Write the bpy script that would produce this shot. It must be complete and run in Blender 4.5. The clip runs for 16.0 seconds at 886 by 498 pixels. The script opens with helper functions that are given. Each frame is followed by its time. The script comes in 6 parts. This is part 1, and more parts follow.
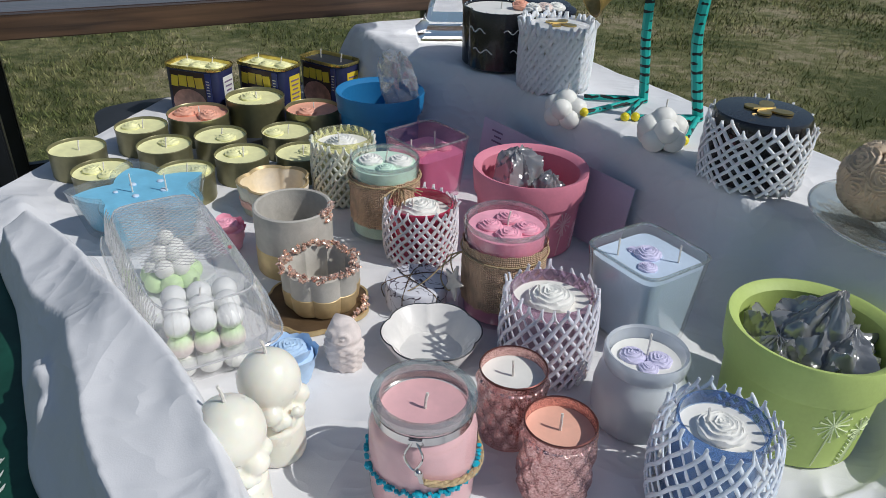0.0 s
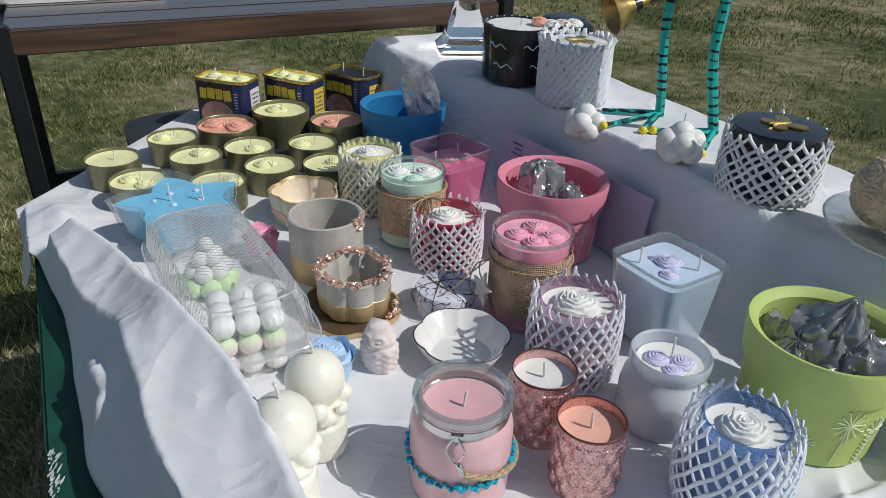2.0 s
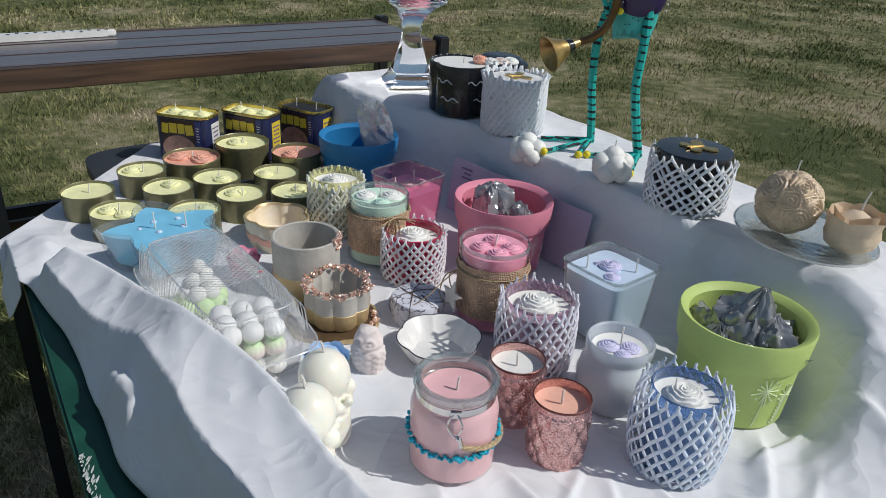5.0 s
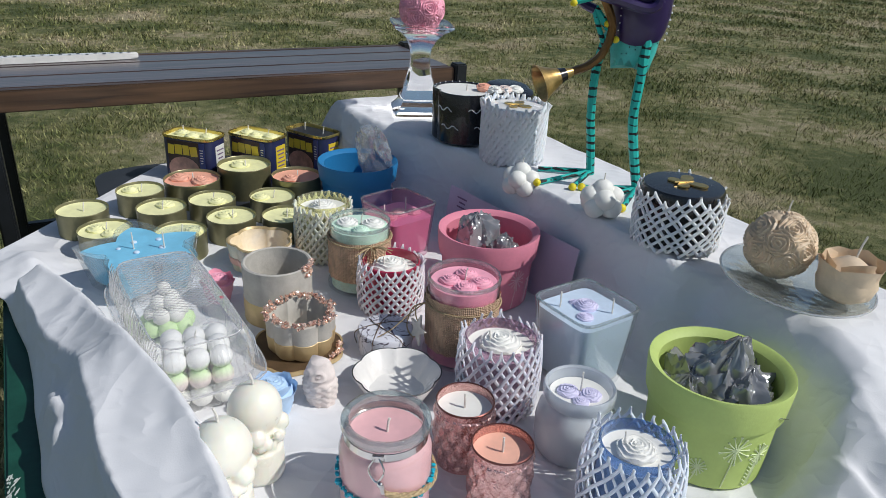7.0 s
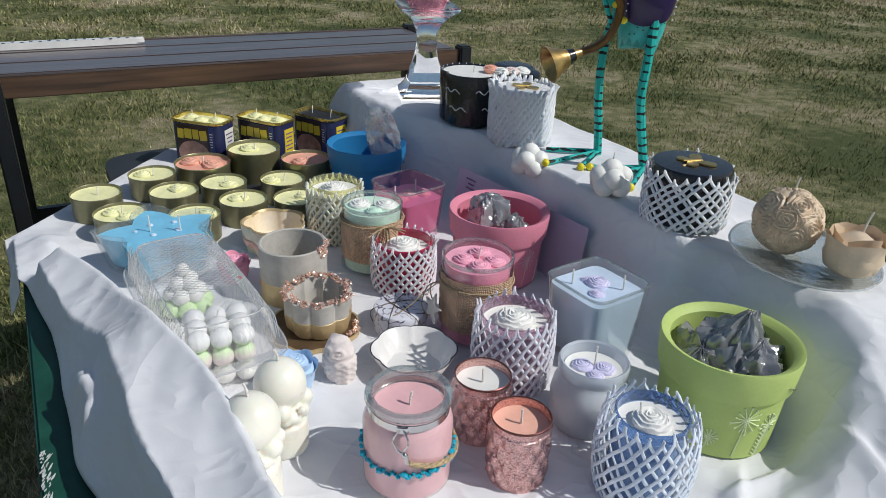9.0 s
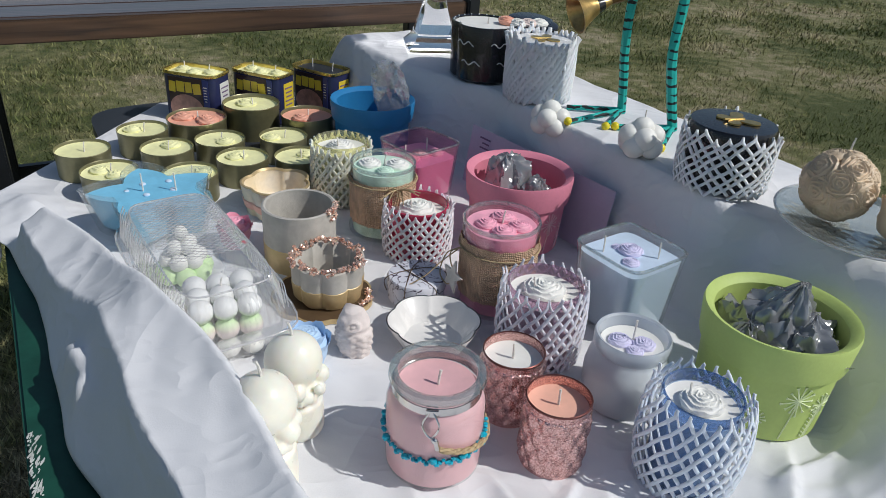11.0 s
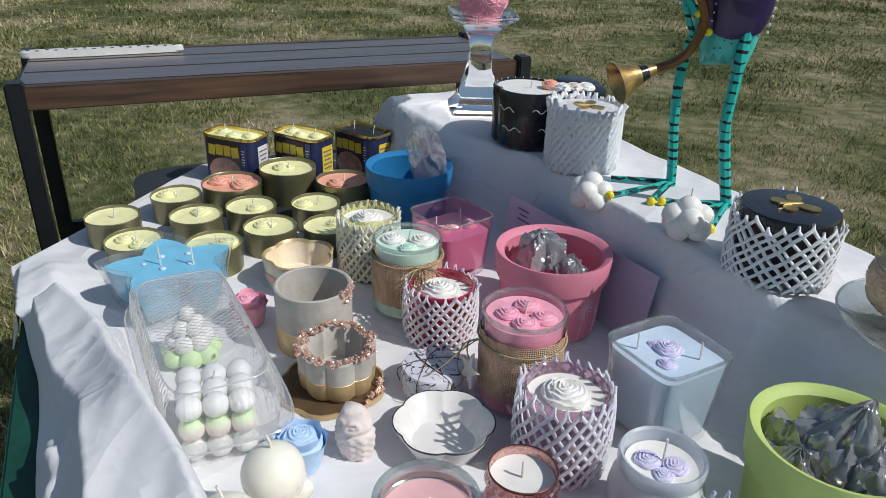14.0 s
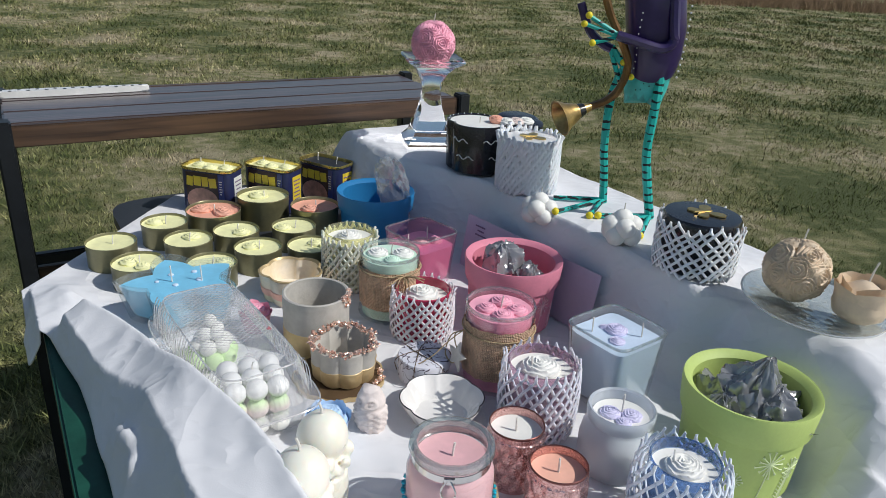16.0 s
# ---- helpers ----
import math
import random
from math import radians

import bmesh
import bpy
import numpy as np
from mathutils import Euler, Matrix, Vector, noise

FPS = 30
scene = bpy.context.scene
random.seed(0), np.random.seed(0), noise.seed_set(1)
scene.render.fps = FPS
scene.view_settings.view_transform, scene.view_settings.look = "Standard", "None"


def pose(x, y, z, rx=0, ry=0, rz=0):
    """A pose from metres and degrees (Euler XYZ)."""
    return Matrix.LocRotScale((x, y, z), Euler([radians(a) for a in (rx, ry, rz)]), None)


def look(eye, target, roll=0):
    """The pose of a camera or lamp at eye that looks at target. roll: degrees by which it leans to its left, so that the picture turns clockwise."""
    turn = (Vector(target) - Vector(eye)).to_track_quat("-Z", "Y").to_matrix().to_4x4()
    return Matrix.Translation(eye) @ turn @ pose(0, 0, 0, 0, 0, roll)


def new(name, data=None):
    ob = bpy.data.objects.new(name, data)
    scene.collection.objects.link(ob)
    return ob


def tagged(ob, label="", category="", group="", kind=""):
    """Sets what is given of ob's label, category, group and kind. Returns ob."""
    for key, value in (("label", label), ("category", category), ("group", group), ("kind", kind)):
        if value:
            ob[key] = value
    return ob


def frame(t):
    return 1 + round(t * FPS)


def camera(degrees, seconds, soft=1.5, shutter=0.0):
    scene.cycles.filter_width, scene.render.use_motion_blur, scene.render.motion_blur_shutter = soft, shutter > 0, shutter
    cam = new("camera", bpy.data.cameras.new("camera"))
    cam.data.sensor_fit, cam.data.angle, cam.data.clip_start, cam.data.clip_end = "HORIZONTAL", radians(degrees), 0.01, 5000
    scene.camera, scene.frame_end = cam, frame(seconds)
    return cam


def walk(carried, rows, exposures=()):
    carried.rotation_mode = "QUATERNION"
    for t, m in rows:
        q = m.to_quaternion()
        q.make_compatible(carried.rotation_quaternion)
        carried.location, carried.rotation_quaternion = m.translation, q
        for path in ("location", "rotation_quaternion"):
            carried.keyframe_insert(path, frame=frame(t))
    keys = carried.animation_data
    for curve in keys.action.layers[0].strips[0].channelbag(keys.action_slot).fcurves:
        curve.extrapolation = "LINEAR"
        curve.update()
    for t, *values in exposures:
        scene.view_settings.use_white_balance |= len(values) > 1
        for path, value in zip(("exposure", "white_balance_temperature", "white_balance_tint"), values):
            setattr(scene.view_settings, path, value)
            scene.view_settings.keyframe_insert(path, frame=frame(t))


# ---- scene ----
cam = camera(63.0, 16.0, soft=0.7)
PATH = [
    (0, (0.03, -0.535, 1.174), (-0.079, 1.196, 0.178), 2.0),
    (0.5, (0.027, -0.546, 1.178), (-0.085, 1.185, 0.183), 2.0),
    (1, (0.019, -0.571, 1.183), (-0.097, 1.164, 0.194), 2.0),
    (1.5, (0.005, -0.57, 1.187), (-0.119, 1.17, 0.21), 2.0),
    (2, (0.005, -0.565, 1.186), (-0.113, 1.179, 0.214), 2.1),
    (2.5, (0.027, -0.586, 1.187), (-0.062, 1.158, 0.211), 2.3),
    (3, (0.048, -0.624, 1.174), (0.012, 1.116, 0.188), 2.5),
    (3.5, (-0.002, -0.64, 1.187), (0.027, 1.1, 0.201), 2.8),
    (4, (-0.045, -0.658, 1.19), (0.044, 1.09, 0.224), 3.1),
    (4.5, (-0.062, -0.664, 1.214), (0.058, 1.104, 0.287), 3.4),
    (7, (0.053, -0.631, 1.216), (-0.014, 1.182, 0.376), 3.1),
    (7.5, (0.061, -0.631, 1.215), (-0.019, 1.178, 0.366), 2.8),
    (8, (0.049, -0.637, 1.214), (-0.028, 1.168, 0.357), 2.8),
    (8.5, (0.055, -0.637, 1.211), (-0.014, 1.163, 0.343), 2.8),
    (9, (0.035, -0.648, 1.217), (-0.022, 1.147, 0.337), 2.7),
    (11.5, (-0.003, -0.561, 1.183), (-0.014, 1.186, 0.21), 3.9),
    (12, (0.034, -0.527, 1.186), (-0.04, 1.218, 0.213), 3.8),
    (12.5, (0.047, -0.507, 1.197), (-0.094, 1.243, 0.24), 3.4),
    (13, (0.044, -0.498, 1.209), (-0.153, 1.262, 0.279), 2.9),
    (13.5, (0.049, -0.496, 1.207), (-0.182, 1.275, 0.306), 2.4),
    (14, (0.047, -0.515, 1.205), (-0.178, 1.268, 0.328), 2.1),
    (14.5, (0.02, -0.565, 1.222), (-0.158, 1.235, 0.369), 2.1),
    (15, (-0.007, -0.623, 1.231), (-0.111, 1.193, 0.4), 2.5),
    (15.5, (-0.023, -0.652, 1.234), (-0.058, 1.177, 0.426), 2.9),
    (16, (-0.027, -0.664, 1.24), (-0.01, 1.174, 0.451), 3.4),
]
EXPOSURES = [(0, -0.21, 6500, 6), (3.5, -0.22, 6500, 6), (7, -0.07, 6500, 6), (9, -0.10, 6500, 6), (12, -0.20, 6500, 6), (14.5, -0.02, 6500, 6), (16, -0.01, 6500, 6)]
walk(cam, [(t, look(eye, target, roll)) for t, eye, target, roll in PATH], EXPOSURES)

# ---- light ----
world = bpy.data.worlds.new("sky")
scene.world = world
world.use_nodes = True
wn, wl = world.node_tree.nodes, world.node_tree.links
sky = wn.new("ShaderNodeTexSky")
sky.sky_type, sky.sun_disc = "NISHITA", False
SUN_FROM = Vector((0.98, -0.20, 1.02)).normalized()
sky.sun_elevation = math.asin(SUN_FROM.z)
sky.sun_rotation = math.atan2(SUN_FROM.x, SUN_FROM.y)
wn["Background"].inputs["Strength"].default_value = 0.080
wl.new(sky.outputs[0], wn["Background"].inputs["Color"])
sun = new("sun", bpy.data.lights.new("sun", "SUN"))
sun.data.energy, sun.data.angle, sun.data.color = 3.15, radians(0.53), (1.0, 0.968, 0.958)
sun.matrix_world = look(SUN_FROM * 30, (0, 0, 0))


# ---- materials ----
def mat(name, col, rough=0.6, metal=0.0, var=0.12, scale=30.0, bump=0.15, bscale=220.0, col2=None, trans=0.0, ior=1.45,
        sss=0.0, coat=0.0, alpha=1.0, depth=0.001, detail=4.0):
    """A surface with large patches of tone, fine grain in relief and uneven gloss, in metres."""
    m = bpy.data.materials.new(name)
    m.use_nodes = True
    n, l = m.node_tree.nodes, m.node_tree.links
    b = n["Principled BSDF"]
    tc = n.new("ShaderNodeTexCoord")
    big, fine = n.new("ShaderNodeTexNoise"), n.new("ShaderNodeTexNoise")
    big.inputs["Scale"].default_value, big.inputs["Detail"].default_value = scale, detail
    fine.inputs["Scale"].default_value, fine.inputs["Detail"].default_value = bscale, 6.0
    for tex in (big, fine):
        l.new(tc.outputs["Object"], tex.inputs["Vector"])
    ramp = n.new("ShaderNodeValToRGB")
    ramp.color_ramp.elements[0].position, ramp.color_ramp.elements[1].position = 0.35, 0.65
    other = col2 or tuple(c * (1 - 2 * var) for c in col)
    ramp.color_ramp.elements[0].color, ramp.color_ramp.elements[1].color = (*other, 1), (*col, 1)
    l.new(big.outputs["Fac"], ramp.inputs["Fac"])
    grain = n.new("ShaderNodeMix")
    grain.data_type, grain.blend_type = "RGBA", "MULTIPLY"
    grain.inputs[0].default_value = min(1.0, var * 2)
    l.new(ramp.outputs["Color"], grain.inputs[6])
    l.new(fine.outputs["Fac"], grain.inputs[7])
    bright = n.new("ShaderNodeHueSaturation")
    bright.inputs["Value"].default_value = 1 + min(1.0, var * 2) * 0.9
    l.new(grain.outputs[2], bright.inputs["Color"])
    l.new(bright.outputs["Color"], b.inputs["Base Color"])
    spread = n.new("ShaderNodeMapRange")
    spread.inputs["To Min"].default_value, spread.inputs["To Max"].default_value = max(0.0, rough - 0.1), min(1.0, rough + 0.1)
    l.new(big.outputs["Fac"], spread.inputs["Value"])
    if trans < 0.5:
        l.new(spread.outputs["Result"], b.inputs["Roughness"])
    else:
        b.inputs["Roughness"].default_value = rough
    b.inputs["Metallic"].default_value = metal
    b.inputs["Transmission Weight"].default_value = trans
    b.inputs["IOR"].default_value = ior
    b.inputs["Alpha"].default_value = alpha
    b.inputs["Coat Weight"].default_value = coat
    if sss:
        b.inputs["Subsurface Weight"].default_value = sss
        b.inputs["Subsurface Radius"].default_value = (0.012, 0.009, 0.007)
        b.inputs["Subsurface Scale"].default_value = 1.0
    if bump:
        bp = n.new("ShaderNodeBump")
        bp.inputs["Strength"].default_value, bp.inputs["Distance"].default_value = bump, depth
        l.new(fine.outputs["Fac"], bp.inputs["Height"])
        l.new(bp.outputs["Normal"], b.inputs["Normal"])
    return m


def glassy(name, col=(1, 1, 1), rough=0.02, bump=0.0, bscale=60.0, mix=0.75, gloss_base=0.05):
    """Thin clear glass or plastic: mostly see-through, with real gloss."""
    m = bpy.data.materials.new(name)
    m.use_nodes = True
    n, l = m.node_tree.nodes, m.node_tree.links
    n.remove(n["Principled BSDF"])
    out = n["Material Output"]
    clear, gloss, body, both, fres = (n.new("ShaderNodeBsdfTransparent"), n.new("ShaderNodeBsdfGlossy"), n.new("ShaderNodeBsdfDiffuse"),
                                      n.new("ShaderNodeMixShader"), n.new("ShaderNodeLayerWeight"))
    clear.inputs["Color"].default_value = (*col, 1)
    body.inputs["Color"].default_value = (*(0.75 * c for c in col), 1)
    gloss.inputs["Roughness"].default_value = rough
    power, scaled = n.new("ShaderNodeMath"), n.new("ShaderNodeMath")
    power.operation, scaled.operation = "POWER", "MULTIPLY_ADD"
    fres.inputs["Blend"].default_value = 0.5
    power.inputs[1].default_value = 4.0
    scaled.inputs[1].default_value, scaled.inputs[2].default_value = 0.8, gloss_base
    l.new(fres.outputs["Facing"], power.inputs[0])
    l.new(power.outputs[0], scaled.inputs[0])
    base = n.new("ShaderNodeMixShader")
    base.inputs[0].default_value = 1 - mix
    l.new(clear.outputs[0], base.inputs[1])
    l.new(body.outputs[0], base.inputs[2])
    l.new(scaled.outputs[0], both.inputs[0])
    l.new(base.outputs[0], both.inputs[1])
    l.new(gloss.outputs[0], both.inputs[2])
    l.new(both.outputs[0], out.inputs["Surface"])
    if bump:
        tc, tex, bp = n.new("ShaderNodeTexCoord"), n.new("ShaderNodeTexVoronoi"), n.new("ShaderNodeBump")
        tex.inputs["Scale"].default_value = bscale
        bp.inputs["Strength"].default_value, bp.inputs["Distance"].default_value = bump, 0.002
        l.new(tc.outputs["Object"], tex.inputs["Vector"])
        l.new(tex.outputs["Distance"], bp.inputs["Height"])
        for sh in (gloss, fres, body):
            l.new(bp.outputs["Normal"], sh.inputs["Normal"])
    return m


CLOTH = mat("white cotton", (0.74, 0.74, 0.76), 0.9, var=0.03, scale=9, bump=0.35, bscale=900, depth=0.0004)


def crinkled(m):
    """Adds fine sharp creases to a cloth."""
    n, l = m.node_tree.nodes, m.node_tree.links
    last, tc = n["Bump"], n["Texture Coordinate"]
    for s, stretch, dist, dep in ((17.0, (1.0, 0.45, 1.0), 0.15, 0.010), (38.0, (0.5, 1.0, 1.0), 0.3, 0.005)):
        mp, tex, off, ridge, bp = (n.new("ShaderNodeMapping"), n.new("ShaderNodeTexNoise"), n.new("ShaderNodeMath"), n.new("ShaderNodeMath"), n.new("ShaderNodeBump"))
        mp.inputs["Scale"].default_value = stretch
        mp.inputs["Rotation"].default_value = (0, 0, 0.6)
        tex.inputs["Scale"].default_value, tex.inputs["Detail"].default_value, tex.inputs["Distortion"].default_value = s, 1.0, dist
        off.operation, ridge.operation = "SUBTRACT", "ABSOLUTE"
        off.inputs[1].default_value = 0.5
        l.new(tc.outputs["Object"], mp.inputs["Vector"])
        l.new(mp.outputs["Vector"], tex.inputs["Vector"])
        l.new(tex.outputs["Fac"], off.inputs[0])
        l.new(off.outputs[0], ridge.inputs[0])
        l.new(ridge.outputs[0], bp.inputs["Height"])
        bp.invert = True
        bp.inputs["Strength"].default_value, bp.inputs["Distance"].default_value = 0.34, dep * 3
        l.new(last.outputs["Normal"], bp.inputs["Normal"])
        last = bp
    l.new(last.outputs["Normal"], n["Principled BSDF"].inputs["Normal"])
    return m


crinkled(CLOTH)
GREEN_PAINT = mat("chipped green paint", (0.012, 0.075, 0.05), 0.45, var=0.2, scale=14, bump=0.3, bscale=90)
DARK_PLASTIC = mat("dark grey plastic", (0.035, 0.04, 0.05), 0.5, var=0.15, scale=20)
TIN = mat("bronze tin", (0.30, 0.28, 0.155), 0.38, metal=0.55, var=0.12, scale=25, bump=0.05)
WAX_Y = mat("pale yellow wax", (0.90, 0.88, 0.48), 0.5, var=0.06, scale=60, bump=0.3, bscale=140)
WAX_PEACH = mat("peach wax", (0.85, 0.42, 0.30), 0.5, var=0.06, scale=60, bump=0.3, bscale=140)
WAX_W = mat("white wax", (0.86, 0.85, 0.80), 0.45, var=0.03, scale=50, bump=0.15, bscale=150)
WAX_IVORY = mat("glossy ivory wax", (0.88, 0.85, 0.74), 0.3, var=0.03, scale=40, bump=0.08, bscale=120, sss=0.4)
WAX_PINK = mat("soft pink wax", (0.80, 0.47, 0.49), 0.45, var=0.05, scale=40, bump=0.12, bscale=150)
WAX_HOT = mat("bright pink wax", (0.92, 0.42, 0.54), 0.5, var=0.08, scale=50, bump=0.2, bscale=150)
WAX_MAUVE = mat("deep pink wax", (0.82, 0.34, 0.50), 0.45, var=0.06, scale=40, bump=0.1)
WAX_BLUE = mat("pale blue wax", (0.60, 0.72, 0.87), 0.45, var=0.05, scale=40, bump=0.1)
WAX_SKY = mat("sky blue wax", (0.22, 0.58, 0.80), 0.4, var=0.06, scale=40, bump=0.1)
WAX_ROSEBLUE = mat("soft blue wax", (0.50, 0.68, 0.90), 0.5, var=0.05, scale=60, bump=0.1)
WAX_LILAC = mat("lilac wax", (0.70, 0.67, 0.88), 0.5, var=0.05, scale=60, bump=0.1)
WAX_MINT = mat("mint wax", (0.62, 0.82, 0.68), 0.5, var=0.05, scale=60, bump=0.1)
WAX_TAN = mat("beeswax tan wax", (0.74, 0.58, 0.41), 0.45, var=0.08, scale=40, bump=0.15)
WAX_ORANGE = mat("salmon wax", (0.90, 0.50, 0.38), 0.45, var=0.05, scale=40, bump=0.1)
WAX_GREEN = mat("lime wax", (0.66, 0.86, 0.46), 0.5, var=0.05, scale=60, bump=0.1)
WAX_BLUSH = mat("blush wax", (0.85, 0.70, 0.64), 0.5, var=0.05, scale=60, bump=0.1)


def two_tone(name, low, high, z0, z1):
    """Wax poured in two colours that run into each other inside one bubble."""
    m = mat(name, high, 0.5, var=0.04, scale=60, bump=0.1)
    n, l = m.node_tree.nodes, m.node_tree.links
    b = n["Principled BSDF"]
    sep, rng_z, mix = n.new("ShaderNodeSeparateXYZ"), n.new("ShaderNodeMapRange"), n.new("ShaderNodeMix")
    l.new(n["Texture Coordinate"].outputs["Object"], sep.inputs[0])
    rng_z.inputs["From Min"].default_value, rng_z.inputs["From Max"].default_value = z0, z1
    l.new(sep.outputs["Z"], rng_z.inputs["Value"])
    mix.data_type = "RGBA"
    mix.inputs[6].default_value = (*low, 1)
    l.new(rng_z.outputs["Result"], mix.inputs[0])
    l.new(b.inputs["Base Color"].links[0].from_socket, mix.inputs[7])
    l.new(mix.outputs[2], b.inputs["Base Color"])
    return m


TIER_TOP = two_tone("white wax over lime", (0.58, 0.82, 0.36), (0.86, 0.86, 0.84), -0.009, -0.001)
TIER_MID = two_tone("lime wax over blush", (0.84, 0.72, 0.67), (0.66, 0.84, 0.50), 0.000, 0.009)
PLASTER = mat("blush plaster", (0.82, 0.73, 0.69), 0.75, var=0.08, scale=60, bump=0.3, bscale=180)
WICK = mat("cotton wick", (0.80, 0.76, 0.70), 0.9, var=0.08, scale=400, bump=0.3, bscale=900)
GLASS = glassy("clear glass", (0.95, 0.97, 0.97), 0.01, mix=0.94, gloss_base=0.07)
CRYSTAL = mat("cut crystal", (1, 1, 1), 0.0, var=0.0, bump=0.0, trans=1.0, ior=1.45)
GLASS_ROSE = glassy("pink tinted glass", (0.94, 0.70, 0.82), 0.02, mix=0.92, gloss_base=0.08)
GLASS_BLUSH = glassy("blush tinted glass", (0.97, 0.86, 0.90), 0.02, mix=0.92, gloss_base=0.08)
GLASS_VIOLET = glassy("violet tinted glass", (0.74, 0.60, 0.70), 0.03, mix=0.85)
GLASS_BLUE = glassy("blue tinted glass", (0.38, 0.53, 0.78), 0.03, mix=0.8)
GLASS_YEL = glassy("yellow tinted glass", (0.93, 0.92, 0.68), 0.03, mix=0.85)
GLASS_RED = mat("red glass", (0.42, 0.03, 0.08), 0.15, var=0.1, bump=0.05, coat=0.5)
PRESSED = glassy("pressed glass", (0.84, 0.88, 0.87), 0.03, bump=0.6, bscale=90, mix=0.90, gloss_base=0.20)
FROST = glassy("frosted glass", (0.84, 0.89, 0.95), 0.30, mix=0.42, gloss_base=0.10)
CLEAR_PLASTIC = glassy("clear moulded plastic", (0.97, 0.97, 0.98), 0.07, bump=0.45, bscale=150, mix=0.84, gloss_base=0.13)
# White body colour stands in for glints on clear plastic and glass edges.
RIB_GLINT = glassy("clear plastic rib with whitened glint", (0.97, 0.97, 0.97), 0.08, mix=0.60, gloss_base=0.25)
BAG = glassy("grey plastic bag", (0.46, 0.47, 0.49), 0.16, bump=1.0, bscale=38, mix=0.38, gloss_base=0.20)
BAG_CLEAR = glassy("crinkled clear bag", (0.84, 0.86, 0.90), 0.08, bump=1.0, bscale=34, mix=0.72, gloss_base=0.24)
FOAM_W = mat("white foam net", (0.90, 0.90, 0.92), 0.7, var=0.03, scale=120, bump=0.3, bscale=500, sss=0.4)
FOAM_P = mat("pinkish white foam net", (0.90, 0.84, 0.87), 0.7, var=0.03, scale=120, bump=0.3, bscale=500, sss=0.4)
FOAM_V = mat("lavender white foam net", (0.86, 0.83, 0.90), 0.65, var=0.03, scale=120, bump=0.3, bscale=500, sss=0.4)
FOAM_B = mat("bluish white foam net", (0.80, 0.85, 0.93), 0.6, var=0.03, scale=120, bump=0.3, bscale=500, sss=0.4)
FOAM_Y = mat("creamy foam net", (0.90, 0.89, 0.72), 0.7, var=0.03, scale=120, bump=0.3, bscale=500, sss=0.4)
TERRA_PINK = mat("pink painted clay", (0.76, 0.26, 0.35), 0.6, var=0.06, scale=18, bump=0.2, bscale=260)
TERRA_GREEN = mat("lime painted clay", (0.50, 0.62, 0.19), 0.55, var=0.05, scale=18, bump=0.2, bscale=260)
TERRA_BLUE = mat("blue painted clay", (0.022, 0.20, 0.45), 0.5, var=0.06, scale=18, bump=0.2, bscale=260)
RELIEF_G = mat("pale green relief paint", (0.72, 0.80, 0.48), 0.6, var=0.05)
RELIEF_P = mat("pale pink relief paint", (0.86, 0.52, 0.57), 0.6, var=0.05)
CONCRETE = mat("pale concrete", (0.52, 0.49, 0.44), 0.85, var=0.1, scale=35, bump=0.5, bscale=160)
GOLD_PAINT = mat("matte gold paint", (0.60, 0.45, 0.24), 0.45, metal=0.35, var=0.12, scale=30, bump=0.3, bscale=140)
GOLD = mat("bright gold", (0.66, 0.48, 0.19), 0.40, metal=1.0, var=0.1, scale=60, bump=0.1)
ROSEGOLD = mat("rose gold foil", (0.88, 0.66, 0.53), 0.22, metal=0.6, var=0.15, scale=160, bump=0.6, bscale=120, col2=(0.62, 0.36, 0.28))
MERCURY = mat("rose mercury glass", (0.86, 0.58, 0.54), 0.16, metal=0.95, var=0.12, scale=700, bump=0.5, bscale=500, col2=(0.50, 0.27, 0.26), depth=0.003, detail=2.0)
COPPER_RIM = mat("copper rim", (0.20, 0.08, 0.07), 0.3, metal=0.8, var=0.15)
CERAMIC = mat("white glazed ceramic", (0.82, 0.80, 0.77), 0.25, var=0.04, scale=30, bump=0.05, coat=0.4)
AGATE = mat("cream and amber resin", (0.84, 0.76, 0.64), 0.35, var=0.1, scale=22, bump=0.05, coat=0.4, col2=(0.80, 0.66, 0.44))
BLACK = mat("black glazed ceramic", (0.012, 0.012, 0.016), 0.25, var=0.15, scale=40, bump=0.08, coat=0.3)
WHITE_PAINT = mat("white paint line", (0.85, 0.85, 0.85), 0.6, var=0.03)
PAPER = mat("lavender paper", (0.56, 0.50, 0.62), 0.85, var=0.04, scale=20, bump=0.1)
INK = mat("faded ink", (0.20, 0.14, 0.24), 0.8, var=0.05)
STEEL = mat("polished steel", (0.62, 0.61, 0.60), 0.16, metal=1.0, var=0.06, scale=60, bump=0.05)
TURQ = mat("turquoise beads", (0.01, 0.42, 0.58), 0.3, var=0.2, scale=300, bump=0.1, coat=0.3)
ROPE = mat("jute rope", (0.50, 0.38, 0.22), 0.9, var=0.2, scale=300, bump=0.6, bscale=500)
BLACK_METAL = mat("black painted steel", (0.012, 0.014, 0.018), 0.4, var=0.15, scale=25, bump=0.1)
LABEL_NAVY = mat("navy printed label", (0.018, 0.022, 0.075), 0.32, var=0.1, scale=40, bump=0.03, coat=0.3)
LABEL_DARK = mat("dark brown printed label", (0.050, 0.026, 0.024), 0.32, var=0.1, scale=40, bump=0.03, coat=0.3)
LABEL_YEL = mat("yellow print", (0.80, 0.60, 0.05), 0.35, var=0.05, coat=0.3)
LABEL_WHITE = mat("white print", (0.75, 0.75, 0.72), 0.4, var=0.05)
LABEL_MEAT = mat("pink brown print", (0.58, 0.29, 0.21), 0.35, var=0.2, scale=60, coat=0.3)
